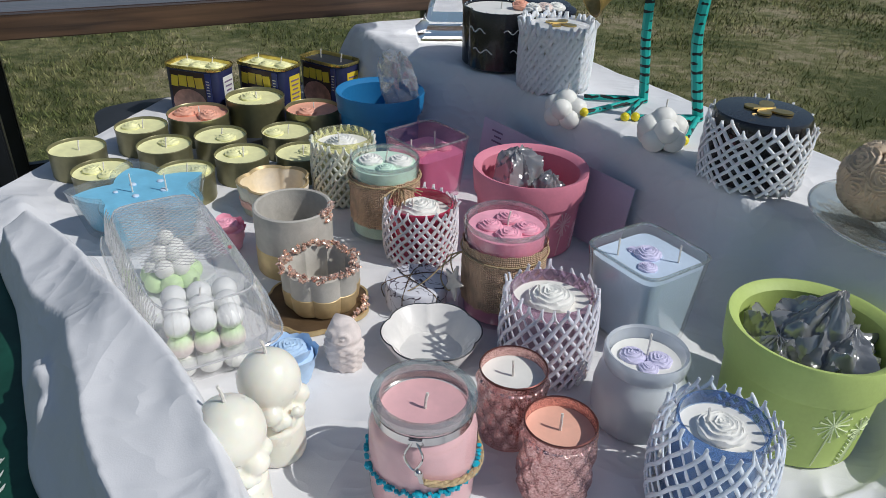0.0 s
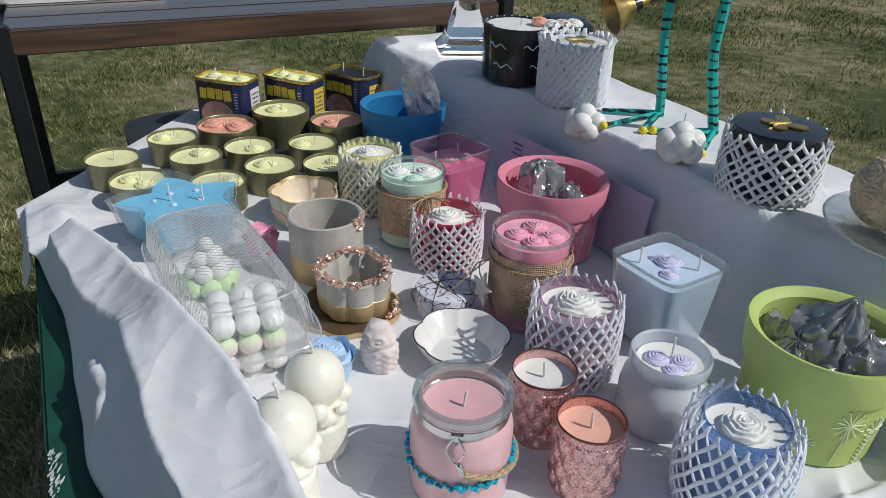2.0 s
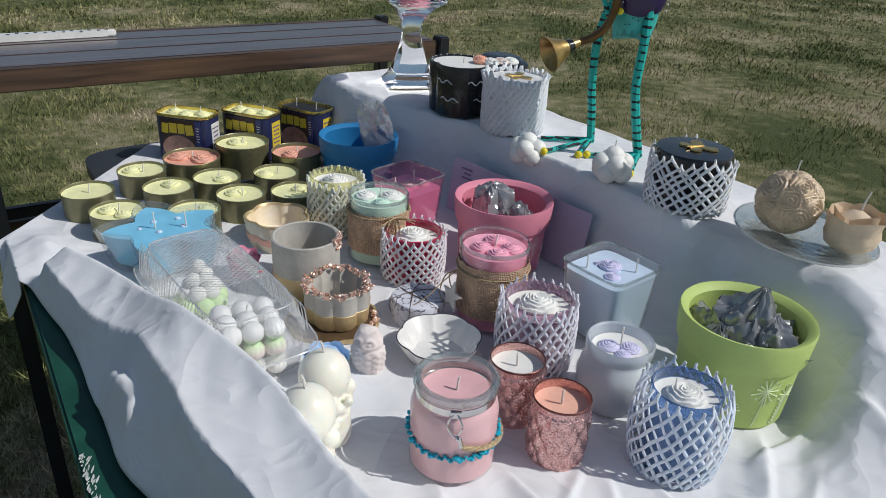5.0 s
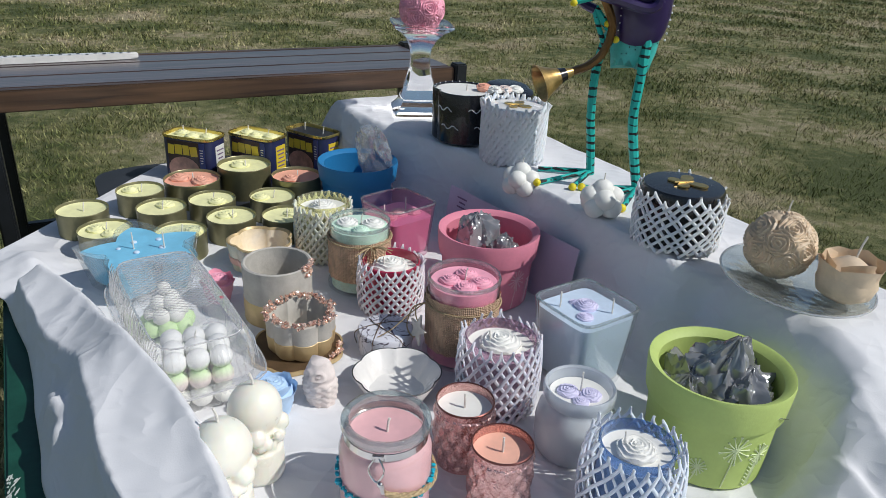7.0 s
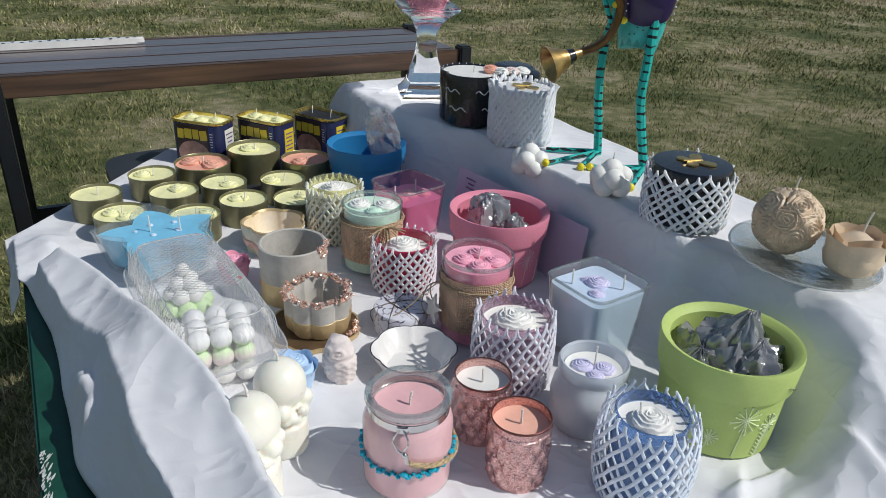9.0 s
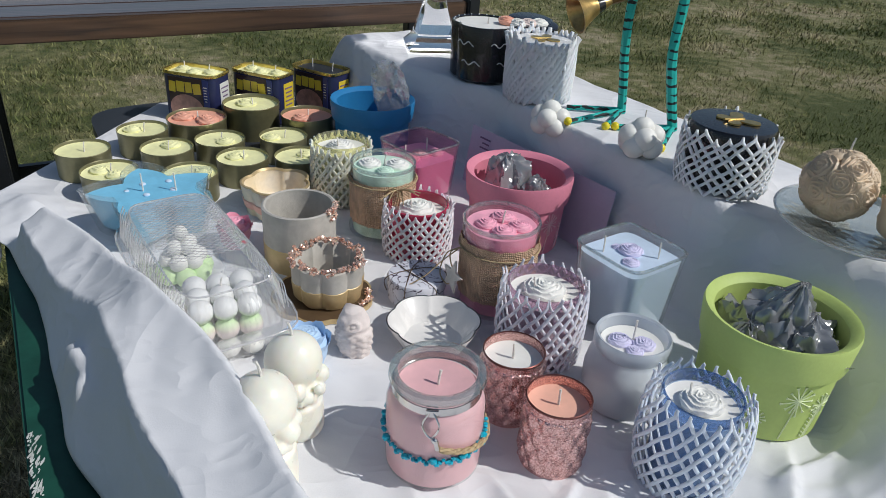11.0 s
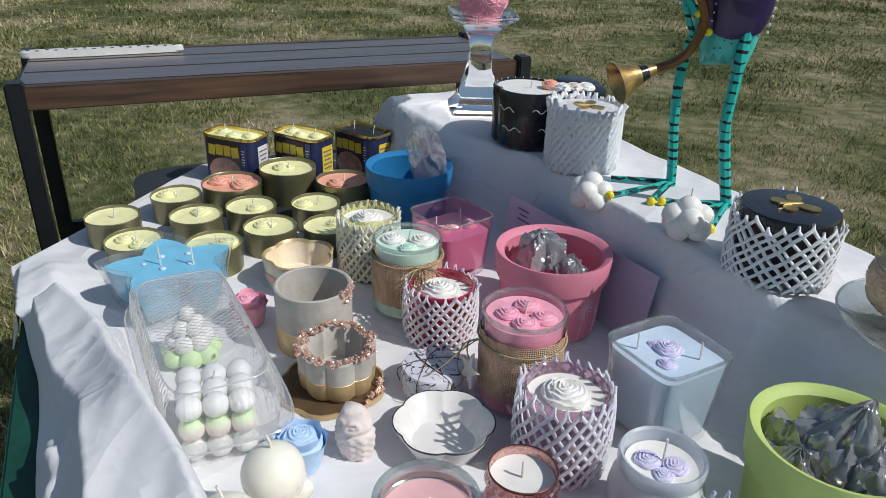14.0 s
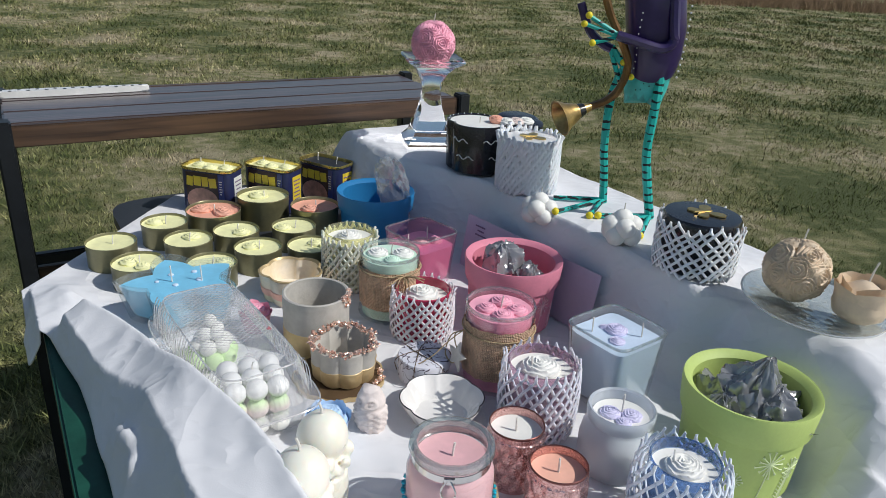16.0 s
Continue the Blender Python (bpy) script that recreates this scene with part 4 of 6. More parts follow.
def dandelions(t, r, h, material, where, seed=3):
    rs = random.Random(seed)
    for a0, z0, s in where:
        bm = bmesh.new()

        def at(da, z):
            rr = pot_r(r, h, z)
            return (rr * math.cos(a0 + da), rr * math.sin(a0 + da), z)
        for k in range(13):
            a = 2 * math.pi * k / 13
            l = s * (0.8 + 0.3 * rs.random())
            e = (l * math.cos(a) / r, z0 + l * math.sin(a))
            tube(bm, [at(0, z0), at(e[0], e[1])], 0.0006, 5)
            for d in (-0.35, 0, 0.35):
                tube(bm, [at(e[0], e[1]), at(e[0] + 0.22 * l * math.cos(a + d) / r, e[1] + 0.22 * l * math.sin(a + d))], 0.0006, 4)
        tube(bm, [at(0, z0), at(-0.03, z0 * 0.6), at(-0.08, 0.006)], 0.0007, 5)
        part("dandelion_relief", bm, material, t, "raised dandelion clock")
    for a0, z0 in ((where[0][0] + 0.33, 0.03),):
        bm = bmesh.new()
        for k in range(9):
            z = 0.006 + 0.004 * k
            for d in (-1, 1):
                p0, p1 = pot_r(r, h, z), pot_r(r, h, z + 0.004)
                tube(bm, [(p0 * math.cos(a0 + 0.01 * k), p0 * math.sin(a0 + 0.01 * k), z), (p1 * math.cos(a0 + 0.01 * k + 0.07 * d), p1 * math.sin(a0 + 0.01 * k + 0.07 * d), z + 0.004)], 0.0007, 4)
        part("fern_relief", bm, material, t, "raised fern leaf")


def clay_pot(x, y, r, h, material, label, rz=0):
    t = thing("clay_pot", on_table(x, y, rz, 0.001), label, "flower pot", "painted clay pots")
    part("body", turned(pot_profile(r, h), 56), material, t)
    return t


gp = clay_pot(0.304, -0.032, 0.0685, 0.107, TERRA_GREEN, "lime green painted clay pot with raised dandelions")
dandelions(gp, 0.0685, 0.107, RELIEF_G, ((-1.45, 0.052, 0.014), (-0.98, 0.042, 0.011), (-1.95, 0.026, 0.008)))
pp = clay_pot(0.080, 0.250, 0.068, 0.098, TERRA_PINK, "pink painted clay pot with raised dandelions")
dandelions(pp, 0.068, 0.098, RELIEF_P, ((-0.85, 0.046, 0.012), (-2.0, 0.03, 0.008)))
bp_ = clay_pot(-0.135, 0.490, 0.0655, 0.088, TERRA_BLUE, "bright blue painted clay pot")


def film(bm, m, r, h, pleats, seed, peak=0.8):
    """A thin film gathered to a peak, with folds that run down from it and a ragged edge."""
    o = Vector((seed * 2.3, seed * 1.1, seed * 0.7))
    na, nr, last = 72, 16, None
    for j in range(nr + 1):
        s = j / nr
        ring = []
        for i in range(na):
            a = 2 * math.pi * i / na
            d = Vector((math.cos(a), math.sin(a), s * 1.4))
            wob = noise.noise(d * 1.3 + o)
            fold_a = abs(math.sin(pleats * a / 2 + 2.2 * noise.noise(d * 1.6 - o)))
            crush = abs(noise.noise(d * 3.1 + o * 2)) + 0.5 * abs(noise.noise(d * 6.3 - o))
            rad = r * (0.05 + 0.95 * s ** 0.75) * (1 + 0.40 * wob - 0.26 * fold_a * (0.25 + s) + 0.12 * crush)
            z = h * (1 - s ** peak) + 0.30 * h * wob * s + 0.30 * r * (0.5 - fold_a) * s ** 0.6 + 0.16 * r * (crush - 0.3)
            ring.append(bm.verts.new(m @ Vector((rad * math.cos(a), rad * math.sin(a), z))))
        if last:
            for i in range(na):
                bm.faces.new((last[i], last[(i + 1) % na], ring[(i + 1) % na], ring[i]))
        else:
            bm.faces.new(ring)
        last = ring
    return bm


for x, y, z, sheets, label in (
        (0.304, -0.030, 0.066, ((pose(0.004, 0.006, 0.012, 6, 8, 0), 0.052, 0.056, 7, 4, 0.7), (pose(-0.026, -0.004, 0.010, 6, -16, 40), 0.040, 0.022, 5, 1, 1.2), (pose(0.016, -0.020, 0.010, 20, 14, 100), 0.040, 0.036, 5, 9, 0.9),
                                (pose(0.016, 0.018, 0.022, -30, 38, 0), 0.024, 0.040, 4, 6, 0.9)), "crumpled grey plastic bag stuffed in a lime pot"),
        (0.078, 0.250, 0.066, ((pose(-0.012, 0.004, 0.014, 0, -6, 0), 0.034, 0.034, 7, 2, 1.6), (pose(0.020, -0.012, 0.006, 10, 16, 30), 0.026, 0.022, 6, 7, 1.3)), "crumpled grey plastic bag stuffed in a pink pot")):
    bag = thing("plastic_bag", on_table(x, y, 0, z), label, "bag", "stuffed bags")
    for sm, r, h, pleats, sd, peak in sheets:
        part("crumpled_film", film(bmesh.new(), sm, r, h, pleats, sd, peak), BAG, bag, sharp=50)
solo("cellophane_bag", crumple(bmesh.new(), 0.026, 0.012, 0.062, 3, 0.4), BAG_CLEAR, Matrix.Translation((-0.105, 0.478, tz(-0.13, 0.49) + 0.095)) @ pose(0, 0, 0, 0, -14, 10), "clear crinkled bag standing in a blue pot", "bag", sharp=25)


# ---- candles in jars and glasses ----
def wax_disc(parent, r, z, material, shape=circ, n=32, depth=0.02):
    return part("wax", turned([(0, z), (r * 0.4, z - 0.0003), (r * 0.8, z), (r, z + 0.0012), (r, z - depth)], n, shape), material, parent)


jar = thing("clip_top_jar_candle", on_table(-0.004, -0.150, 0, 0.0015) @ Matrix.Scale(0.955, 4), "clear glass clip top jar of soft pink wax with beads", "candle")
part("glass_jar", turned([(0, 0), (0.036, 0), (0.0405, 0.004), (0.0415, 0.02), (0.0415, 0.068), (0.039, 0.077), (0.035, 0.081), (0.035, 0.088), (0.0385, 0.0895), (0.0395, 0.094),
                          (0.0375, 0.097), (0.034, 0.096), (0.0325, 0.092), (0.0325, 0.08)], 48), GLASS, jar, shadow=False)
part("glass_rim", turned([(0.0325, 0.090), (0.0385, 0.0895), (0.0402, 0.0925), (0.0392, 0.0965), (0.036, 0.098), (0.0325, 0.0965), (0.0318, 0.093), (0.0325, 0.090)], 48), PRESSED, jar, "thick glass lip", shadow=False)
part("wax", turned([(0, 0.003), (0.036, 0.003), (0.0402, 0.006), (0.0408, 0.02), (0.0408, 0.067), (0.0382, 0.0755), (0.0335, 0.080), (0.0325, 0.082), (0.02, 0.0812), (0, 0.081)], 48), WAX_PINK, jar)
band = part("metal_band", turned([(0.0362, 0.0795), (0.0372, 0.0795), (0.0372, 0.0865), (0.0362, 0.0865)], 48), STEEL, jar, "polished steel neck band")
bm = bmesh.new()
tube(bm, bez([(-0.004, -0.0385, 0.084), (-0.009, -0.042, 0.074), (-0.002, -0.0445, 0.064), (0.004, -0.043, 0.074), (-0.001, -0.0385, 0.084)], 6), 0.0009, 6)
part("wire_clasp", bm, STEEL, band)
bm = block(bmesh.new(), (0.010, 0.002, 0.007), (-0.002, -0.0382, 0.083), 0.0006)
part("latch", bm, STEEL, band)
bm = bmesh.new()
ball(bm, 0.0028, (0.001, -0.045, 0.062), 2)
tube(bm, [(0.002, -0.045, 0.062), (0.004, -0.0445, 0.053)], 0.0022, 8)
part("cord_end", bm, STEEL, jar)
bm = bmesh.new()
rope = [(0.0445 * math.cos(a), 0.0445 * math.sin(a), 0.052 - 0.014 * math.sin((a + 1.45) / 1.6 * 1.57)) for a in (-1.45 + 0.08 * k for k in range(26))]
for tw in (0, 2.09, 4.19):
    pts = []
    for i, p in enumerate(rope):
        q = Vector(p)
        d = Vector((q.x, q.y, 0)).normalized()
        w = i * 0.9 + tw
        pts.append(q + d * (0.0014 * math.cos(w)) + Vector((0, 0, 0.0014 * math.sin(w))))
    tube(bm, pts, 0.0015, 5)
part("rope", bm, ROPE, jar, "twisted jute cord")
rs = random.Random(8)
for k in range(58):
    a = -3.5 + 3.6 * k / 57
    bm = bmesh.new()
    rr = 0.0018 + 0.0014 * rs.random() ** 2 + (0.0013 if k % 9 == 4 else 0)
    ball(bm, rr, (0.0432 * math.cos(a), 0.0432 * math.sin(a), 0.042 + 0.002 * math.sin(k * 1.9) - 0.005 * math.sin((a + 3.5) / 3.6 * math.pi)), 1, 0.8)
    part("bead", bm, TURQ, jar)
wick(jar, 0.001, 0.0, 0.081, 0.013, (0.0015, 0.002), 0.0012)


def mercury_cup(x, y, r, h, wax, label, seed):
    t = thing("mercury_glass_candle", on_table(x, y, 20 * seed, 0.0012), label, "candle", "rose mercury glass candles")
    bm = bmesh.new()
    rs = random.Random(seed)
    n, rows = 80, 40
    rings = []
    for j in range(rows + 1):
        s = j / rows
        ring = []
        for i in range(n):
            a = 2 * math.pi * (i + 0.5 * (j % 2)) / n
            dia = abs(math.sin(a * 6 + s * 8)) * abs(math.sin(a * 6 - s * 8))
            rr = r * (0.965 + 0.02 * s) + (0.0028 * dia + 0.0003 * rs.random()) * (1 if 0.05 < s < 0.9 else 0)
            ring.append(bm.verts.new((rr * math.cos(a), rr * math.sin(a), h * s)))
        rings.append(ring)
    for j in range(rows):
        for i in range(n):
            bm.faces.new((rings[j][i], rings[j][(i + 1) % n], rings[j + 1][(i + 1) % n], rings[j + 1][i]))
    bm.faces.new(rings[0][::-1])
    inner = []
    for z, k in ((h, 0.955), (h * 0.8, 0.94)):
        inner.append([bm.verts.new((r * k * math.cos(2 * math.pi * i / n), r * k * math.sin(2 * math.pi * i / n), z)) for i in range(n)])
    for lo, hi in ((rings[-1], inner[0]), (inner[0], inner[1])):
        for i in range(n):
            bm.faces.new((lo[i], lo[(i + 1) % n], hi[(i + 1) % n], hi[i]))
    cup = part("glass_cup", bm, MERCURY, t, "textured rose mercury glass", sharp=9)
    part("rim", turned([(r * 0.95, h - 0.001), (r * 0.995, h - 0.001), (r * 1.0, h + 0.0005), (r * 0.975, h + 0.0012), (r * 0.95, h)], 40), COPPER_RIM, cup, "dark copper rim")
    wax_disc(t, r * 0.945, h - 0.010, wax)
    wick(t, 0.001, 0.001, h - 0.010, 0.014, (0.001, 0.002), 0.0011)


mercury_cup(0.095, -0.136, 0.0272, 0.067, WAX_ORANGE, "rose mercury glass cup of salmon wax", 1)
mercury_cup(0.061, -0.080, 0.0276, 0.066, WAX_W, "rose mercury glass cup of white wax", 2)


def netted_glass(x, y, r, h, glass, wax, foam, label, seed, bulge, bloom=0.55, strands=20, twist=1.5, fray=0.008, rad=0.0019, cover=1.0):
    t = thing("netted_glass_candle", on_table(x, y, 30 * seed, 0.0015), label, "candle", "candles in foam nets")
    part("glass", turned(vessel(r * 0.97, r, h, 0.0022, 0.004), 40), glass, t, shadow=False)
    part("wax", turned([(0, 0.005), (r * 0.92, 0.005), (r * 0.945, h * 0.5), (r * 0.955, h - 0.012), (r * 0.8, h - 0.0135), (0, h - 0.013)], 36), wax, t)
    part("wax_rose", rose(bmesh.new(), Matrix.Translation((0.002, -0.001, h - 0.013)), r * bloom, 5, seed), WAX_W, t, "white wax rose")
    wick(t, 0.002, r * 0.3, h - 0.011, 0.018, (0.001, 0.001))
    net(t, lambda s: r * 1.02 + bulge * (0.35 + 0.65 * math.sin(math.pi * min(1.0, s * 0.95 + 0.05)) ** 0.7), 0.003, h * cover, strands, twist, rad, foam, seed, fray)
    return t


netted_glass(0.207, -0.139, 0.0325, 0.088, GLASS_BLUE, WAX_W, FOAM_B, "blue glass candle with white rose in a foam net", 3, 0.012, 0.52, 24, 1.25, 0.007, 0.0016)
netted_glass(0.094, 0.011, 0.0372, 0.083, GLASS_VIOLET, WAX_W, FOAM_V, "violet glass candle with white rose in a foam net", 4, 0.006, 0.56, 24, 1.3, 0.008, 0.0017)
netted_glass(-0.042, 0.187, 0.0365, 0.067, GLASS_RED, WAX_W, FOAM_P, "red glass candle with white rose in a foam net", 5, 0.005, 0.6, 24, 1.25, 0.006, 0.0018)
netted_glass(-0.155, 0.313, 0.0365, 0.085, GLASS_YEL, WAX_W, FOAM_Y, "yellow glass candle with white rose in a foam net", 6, 0.003, 0.5, 26, 1.3, 0.006, 0.0023, 0.93)


def burlap_jar(x, y, r, h, wax, tint, label, seed, blooms, flare):
    t = thing("burlap_jar_candle", on_table(x, y, 0, 0.0012), label, "candle", "burlap wrapped jar candles")
    part("glass_jar", turned([(0, 0), (r * 0.95, 0), (r * flare, 0.004), (r * flare, 0.010), (r * 0.965, 0.017), (r * 0.955, h * 0.78), (r * 0.99, h * 0.83), (r, h * 0.9), (r * 1.0, h - 0.001),
                              (r * 0.98, h), (r * 0.95, h - 0.001), (r * 0.93, h * 0.8)], 44), GLASS if tint is None else tint, t, shadow=False)
    part("wax", turned([(0, 0.004), (r * 0.92, 0.005), (r * 0.93, h * 0.7), (r * 0.915, h * 0.925), (r * 0.7, h * 0.92), (0, h * 0.92)], 36), wax, t)
    part("glass_rim", turned([(r * 0.935, h - 0.003), (r * 0.995, h - 0.004), (r * 1.012, h - 0.001), (r * 0.985, h + 0.0014), (r * 0.945, h + 0.0006), (r * 0.935, h - 0.003)], 44), PRESSED, t, "thick clear glass rim", shadow=False)
    bm = bmesh.new()
    uv = bm.loops.layers.uv.new("weave")
    n = 60
    rgs = []
    rs = random.Random(seed)
    for z in (0.021, 0.032, 0.045, 0.06, h * 0.82):
        rgs.append([bm.verts.new(((r * 1.012 + 0.0009 * math.sin(i * 2.1 + z * 90)) * math.cos(2 * math.pi * i / n), (r * 1.012 + 0.0009 * math.sin(i * 2.1 + z * 90)) * math.sin(2 * math.pi * i / n),
                                  z + 0.0015 * (rs.random() - 0.5))) for i in range(n)])
    for a, b in zip(rgs, rgs[1:]):
        for i in range(n):
            f = bm.faces.new((a[i], a[(i + 1) % n], b[(i + 1) % n], b[i]))
            for lp, u in zip(f.loops, (i, i + 1, i + 1, i)):
                lp[uv].uv = (2 * math.pi * r * u / n, lp.vert.co.z)
    part("burlap_wrap", bm, BURLAP, t, "woven burlap band")
    for k, (dx, dy, s, m) in enumerate(blooms):
        part("wax_rose", rose(bmesh.new(), Matrix.Translation((dx * r, dy * r, h * 0.917)), r * s, 4, seed + k), m, t)
    wick(t, 0.001, 0.004, h * 0.92, 0.015)
    return t


rj = burlap_jar(0.052, 0.094, 0.0415, 0.105, WAX_HOT, GLASS_BLUSH, "burlap wrapped glass jar of bright pink wax roses", 20,
                ((0.05, 0.42, 0.30, WAX_HOT), (-0.38, -0.02, 0.28, WAX_HOT), (0.46, -0.08, 0.30, WAX_HOT), (0.05, -0.45, 0.30, WAX_HOT)), 1.06)
mj = burlap_jar(-0.090, 0.236, 0.0405, 0.094, WAX_MINT, None, "burlap wrapped glass jar of mint wax with white roses", 30,
                ((-0.42, 0.1, 0.34, WAX_W), (0.42, 0.12, 0.36, WAX_W), (0.1, -0.4, 0.26, WAX_MINT)), 1.04)
bm = bmesh.new()
rs = random.Random(3)
for k in range(16):
    a = -1.05 + 0.25 * (rs.random() - 0.5)
    s = 0.043
    o = Vector((s * math.cos(a), s * math.sin(a), 0.073))
    d = Vector((rs.random() - 0.35, -0.2 - 0.2 * rs.random(), 0.5 * (rs.random() - 0.5)))
    if k > 12:
        d = Vector((-0.25 + 0.2 * (k - 13), -0.25, -1.2))
    tube(bm, bez([o, o + d * 0.024, o + d * 0.050 + Vector((0, 0, -0.005))], 4), 0.0007, 4)
part("raffia_bow", bm, ROPE, mj, "frayed straw bow")
part("twine", tube(bmesh.new(), [(0.0425 * math.cos(a), 0.0425 * math.sin(a), 0.0735) for a in (0.16 * k for k in range(41))], 0.0011, 5), ROPE, mj)
tag_m = pose(-0.0475, -0.024, 0.044, 78, 0, -58)
bm = bmesh.new()
pts = [((0.0185 if k % 2 == 0 else 0.0080) * math.cos(0.3 + math.pi * k / 5), (0.0185 if k % 2 == 0 else 0.0080) * math.sin(0.3 + math.pi * k / 5)) for k in range(10)]
outline(bm, pts, 0, 0.0025)
bmesh.ops.transform(bm, matrix=tag_m, verts=bm.verts)
part("star_tag", bm, mat("pale birch", (0.72, 0.68, 0.62), 0.7, var=0.08, scale=60), rj, "small wooden star tag")
bm = bmesh.new()
tube(bm, bez([(-0.042, -0.014, 0.074), (-0.052, -0.018, 0.070), (-0.050, -0.022, 0.056), (-0.0455, -0.018, 0.050)], 6), 0.0008, 5)
tube(bm, bez([(-0.042, -0.016, 0.074), (-0.056, -0.010, 0.064), (-0.062, -0.012, 0.040), (-0.052, -0.024, 0.034), (-0.047, -0.020, 0.052)], 6), 0.0008, 5)
tube(bm, bez([(-0.042, -0.014, 0.074), (-0.060, -0.02, 0.06), (-0.078, -0.03, 0.045), (-0.10, -0.032, 0.03)], 6), 0.0007, 5)
tube(bm, [(0.0436 * math.cos(a), 0.0436 * math.sin(a), 0.0755) for a in (0.16 * k for k in range(41))], 0.001, 5)
part("twine", bm, ROPE, rj, "jute twine loops")

fj = thing("frosted_jar_candle", on_table(0.170, -0.050, 0, 0.0012), "frosted glass jar candle with lilac roses", "candle")
part("frosted_jar", turned([(0, 0), (0.030, 0), (0.036, 0.004), (0.0390, 0.016), (0.0392, 0.038), (0.037, 0.050), (0.0325, 0.056), (0.0315, 0.060), (0.0345, 0.064), (0.0350, 0.074), (0.0335, 0.0765),
                            (0.0310, 0.075), (0.0300, 0.064), (0.0295, 0.054)], 44), FROST, fj, shadow=False)
part("wax_body", turned([(0, 0.004), (0.030, 0.005), (0.0360, 0.012), (0.0365, 0.036), (0.0335, 0.049), (0.0290, 0.056), (0, 0.057)], 40), WAX_W, fj)
wax_disc(fj, 0.0288, 0.0640, WAX_W)
for k, (dx, dy, s) in enumerate(((-0.010, 0.004, 0.0105), (0.011, 0.0, 0.0105), (0.001, -0.011, 0.008))):
    part("wax_rose", rose(bmesh.new(), Matrix.Translation((dx, dy, 0.0635)), s, 4, 70 + k), WAX_LILAC, fj, "lilac wax rose")
wick(fj, 0.002, 0.004, 0.064, 0.024, (0.0, 0.0), 0.001)


def square_candle(x, y, r, h, rz, wax, top, glass, label, wicks, blooms, lift=0.0012, level=0.895):
    t = thing("square_glass_candle", on_table(x, y, rz, lift), label, "candle", "square glass candles")
    sh = boxy(7)
    sq = part("glass", turned([(0, 0), (r * 0.78, 0), (r * 0.83, 0.003), (r * 0.975, h * 0.9), (r, h - 0.001), (r * 0.985, h), (r * 0.945, h - 0.001), (r * 0.92, h * 0.85), (r * 0.79, 0.008), (0, 0.008)], 56, sh), glass, t, shadow=False)
    part("rim", turned([(r * 0.94, h - 0.001), (r * 0.985, h - 0.002), (r * 1.005, h), (r * 0.985, h + 0.0012), (r * 0.945, h + 0.0008), (r * 0.94, h - 0.001)], 56, sh), PRESSED, sq, "thick clear glass rim", shadow=False)
    part("wax", turned([(0, 0.010), (r * 0.77, 0.010), (r * (0.77 + 0.14 * level), h * (level - 0.06)), (r * (0.78 + 0.14 * level), h * (level + 0.005)), (r * 0.6, h * level), (0, h * level)], 56, sh), wax, t)
    for dx, dy in wicks:
        wick(t, dx * r, dy * r, h * level, 0.018, (0.0005, 0.001), 0.001)
    for k, (dx, dy, s) in enumerate(blooms):
        part("wax_rose", rose(bmesh.new(), Matrix.Translation((dx * r, dy * r, h * level - 0.0005)), s, 5, 80 + k), top, t)
    return t


square_candle(0.189, 0.078, 0.0447, 0.097, 37.5, WAX_BLUE, WAX_LILAC, GLASS, "square tapered glass of pale blue wax with lilac roses", ((-0.45, 0.45), (0.45, -0.45)), ((0.12, 0.12, 0.013), (-0.30, -0.28, 0.009), (0.0, 0.42, 0.006)))
square_candle(-0.052, 0.347, 0.0430, 0.083, 45, WAX_MAUVE, WAX_PINK, GLASS_ROSE, "square pink glass of deep pink wax with roses", ((-0.5, 0.1), (0.5, 0.2)), ((-0.45, -0.1, 0.012), (0.05, 0.0, 0.013), (0.5, -0.2, 0.011)), level=0.74)

sc = thing("star_glass_candle", on_table(-0.354, 0.174, 0, 0.0012), "star shaped glass of sky blue wax with two wicks", "candle")
ss = star(5, 0.60, 0.06, radians(18))
part("glass", turned([(0, 0), (0.064, 0), (0.067, 0.004), (0.081, 0.053), (0.083, 0.057), (0.081, 0.058), (0.077, 0.053), (0.062, 0.008), (0, 0.008)], 120, ss), GLASS, sc, shadow=False)
part("wax", turned([(0, 0.010), (0.061, 0.010), (0.0745, 0.047), (0.0750, 0.0505), (0.05, 0.050), (0, 0.050)], 120, ss), WAX_SKY, sc)
for dx, dy, s in ((-0.02, 0.016, 0.004), (0.02, 0.008, 0.0045), (-0.004, -0.012, 0.004), (0.006, 0.03, 0.004), (-0.03, -0.006, 0.003)):
    part("wax_pearl", ball(bmesh.new(), s, (dx, dy, 0.0505), 2, 0.5), WAX_BLUE, sc)
for dx, dy in ((-0.012, -0.002), (0.024, 0.006)):
    wick(sc, dx, dy, 0.050, 0.022, (-0.001, 0.001))

# ---- concrete, resin and ceramic dishes ----
ct = thing("concrete_planter", on_table(-0.174, 0.138, 0, 0.0012), "round pale concrete cup with gold base and foil chips", "planter")
ct_body = part("body", turned(vessel(0.0408, 0.0415, 0.074, 0.0045, 0.012), 48), CONCRETE, ct)
part("gold_band", turned([(0, -0.0004), (0.0405, -0.0004), (0.0412, 0.002), (0.0416, 0.030), (0.0410, 0.031)], 48), GOLD_PAINT, ct_body, "matte gold painted base")
rs = random.Random(12)


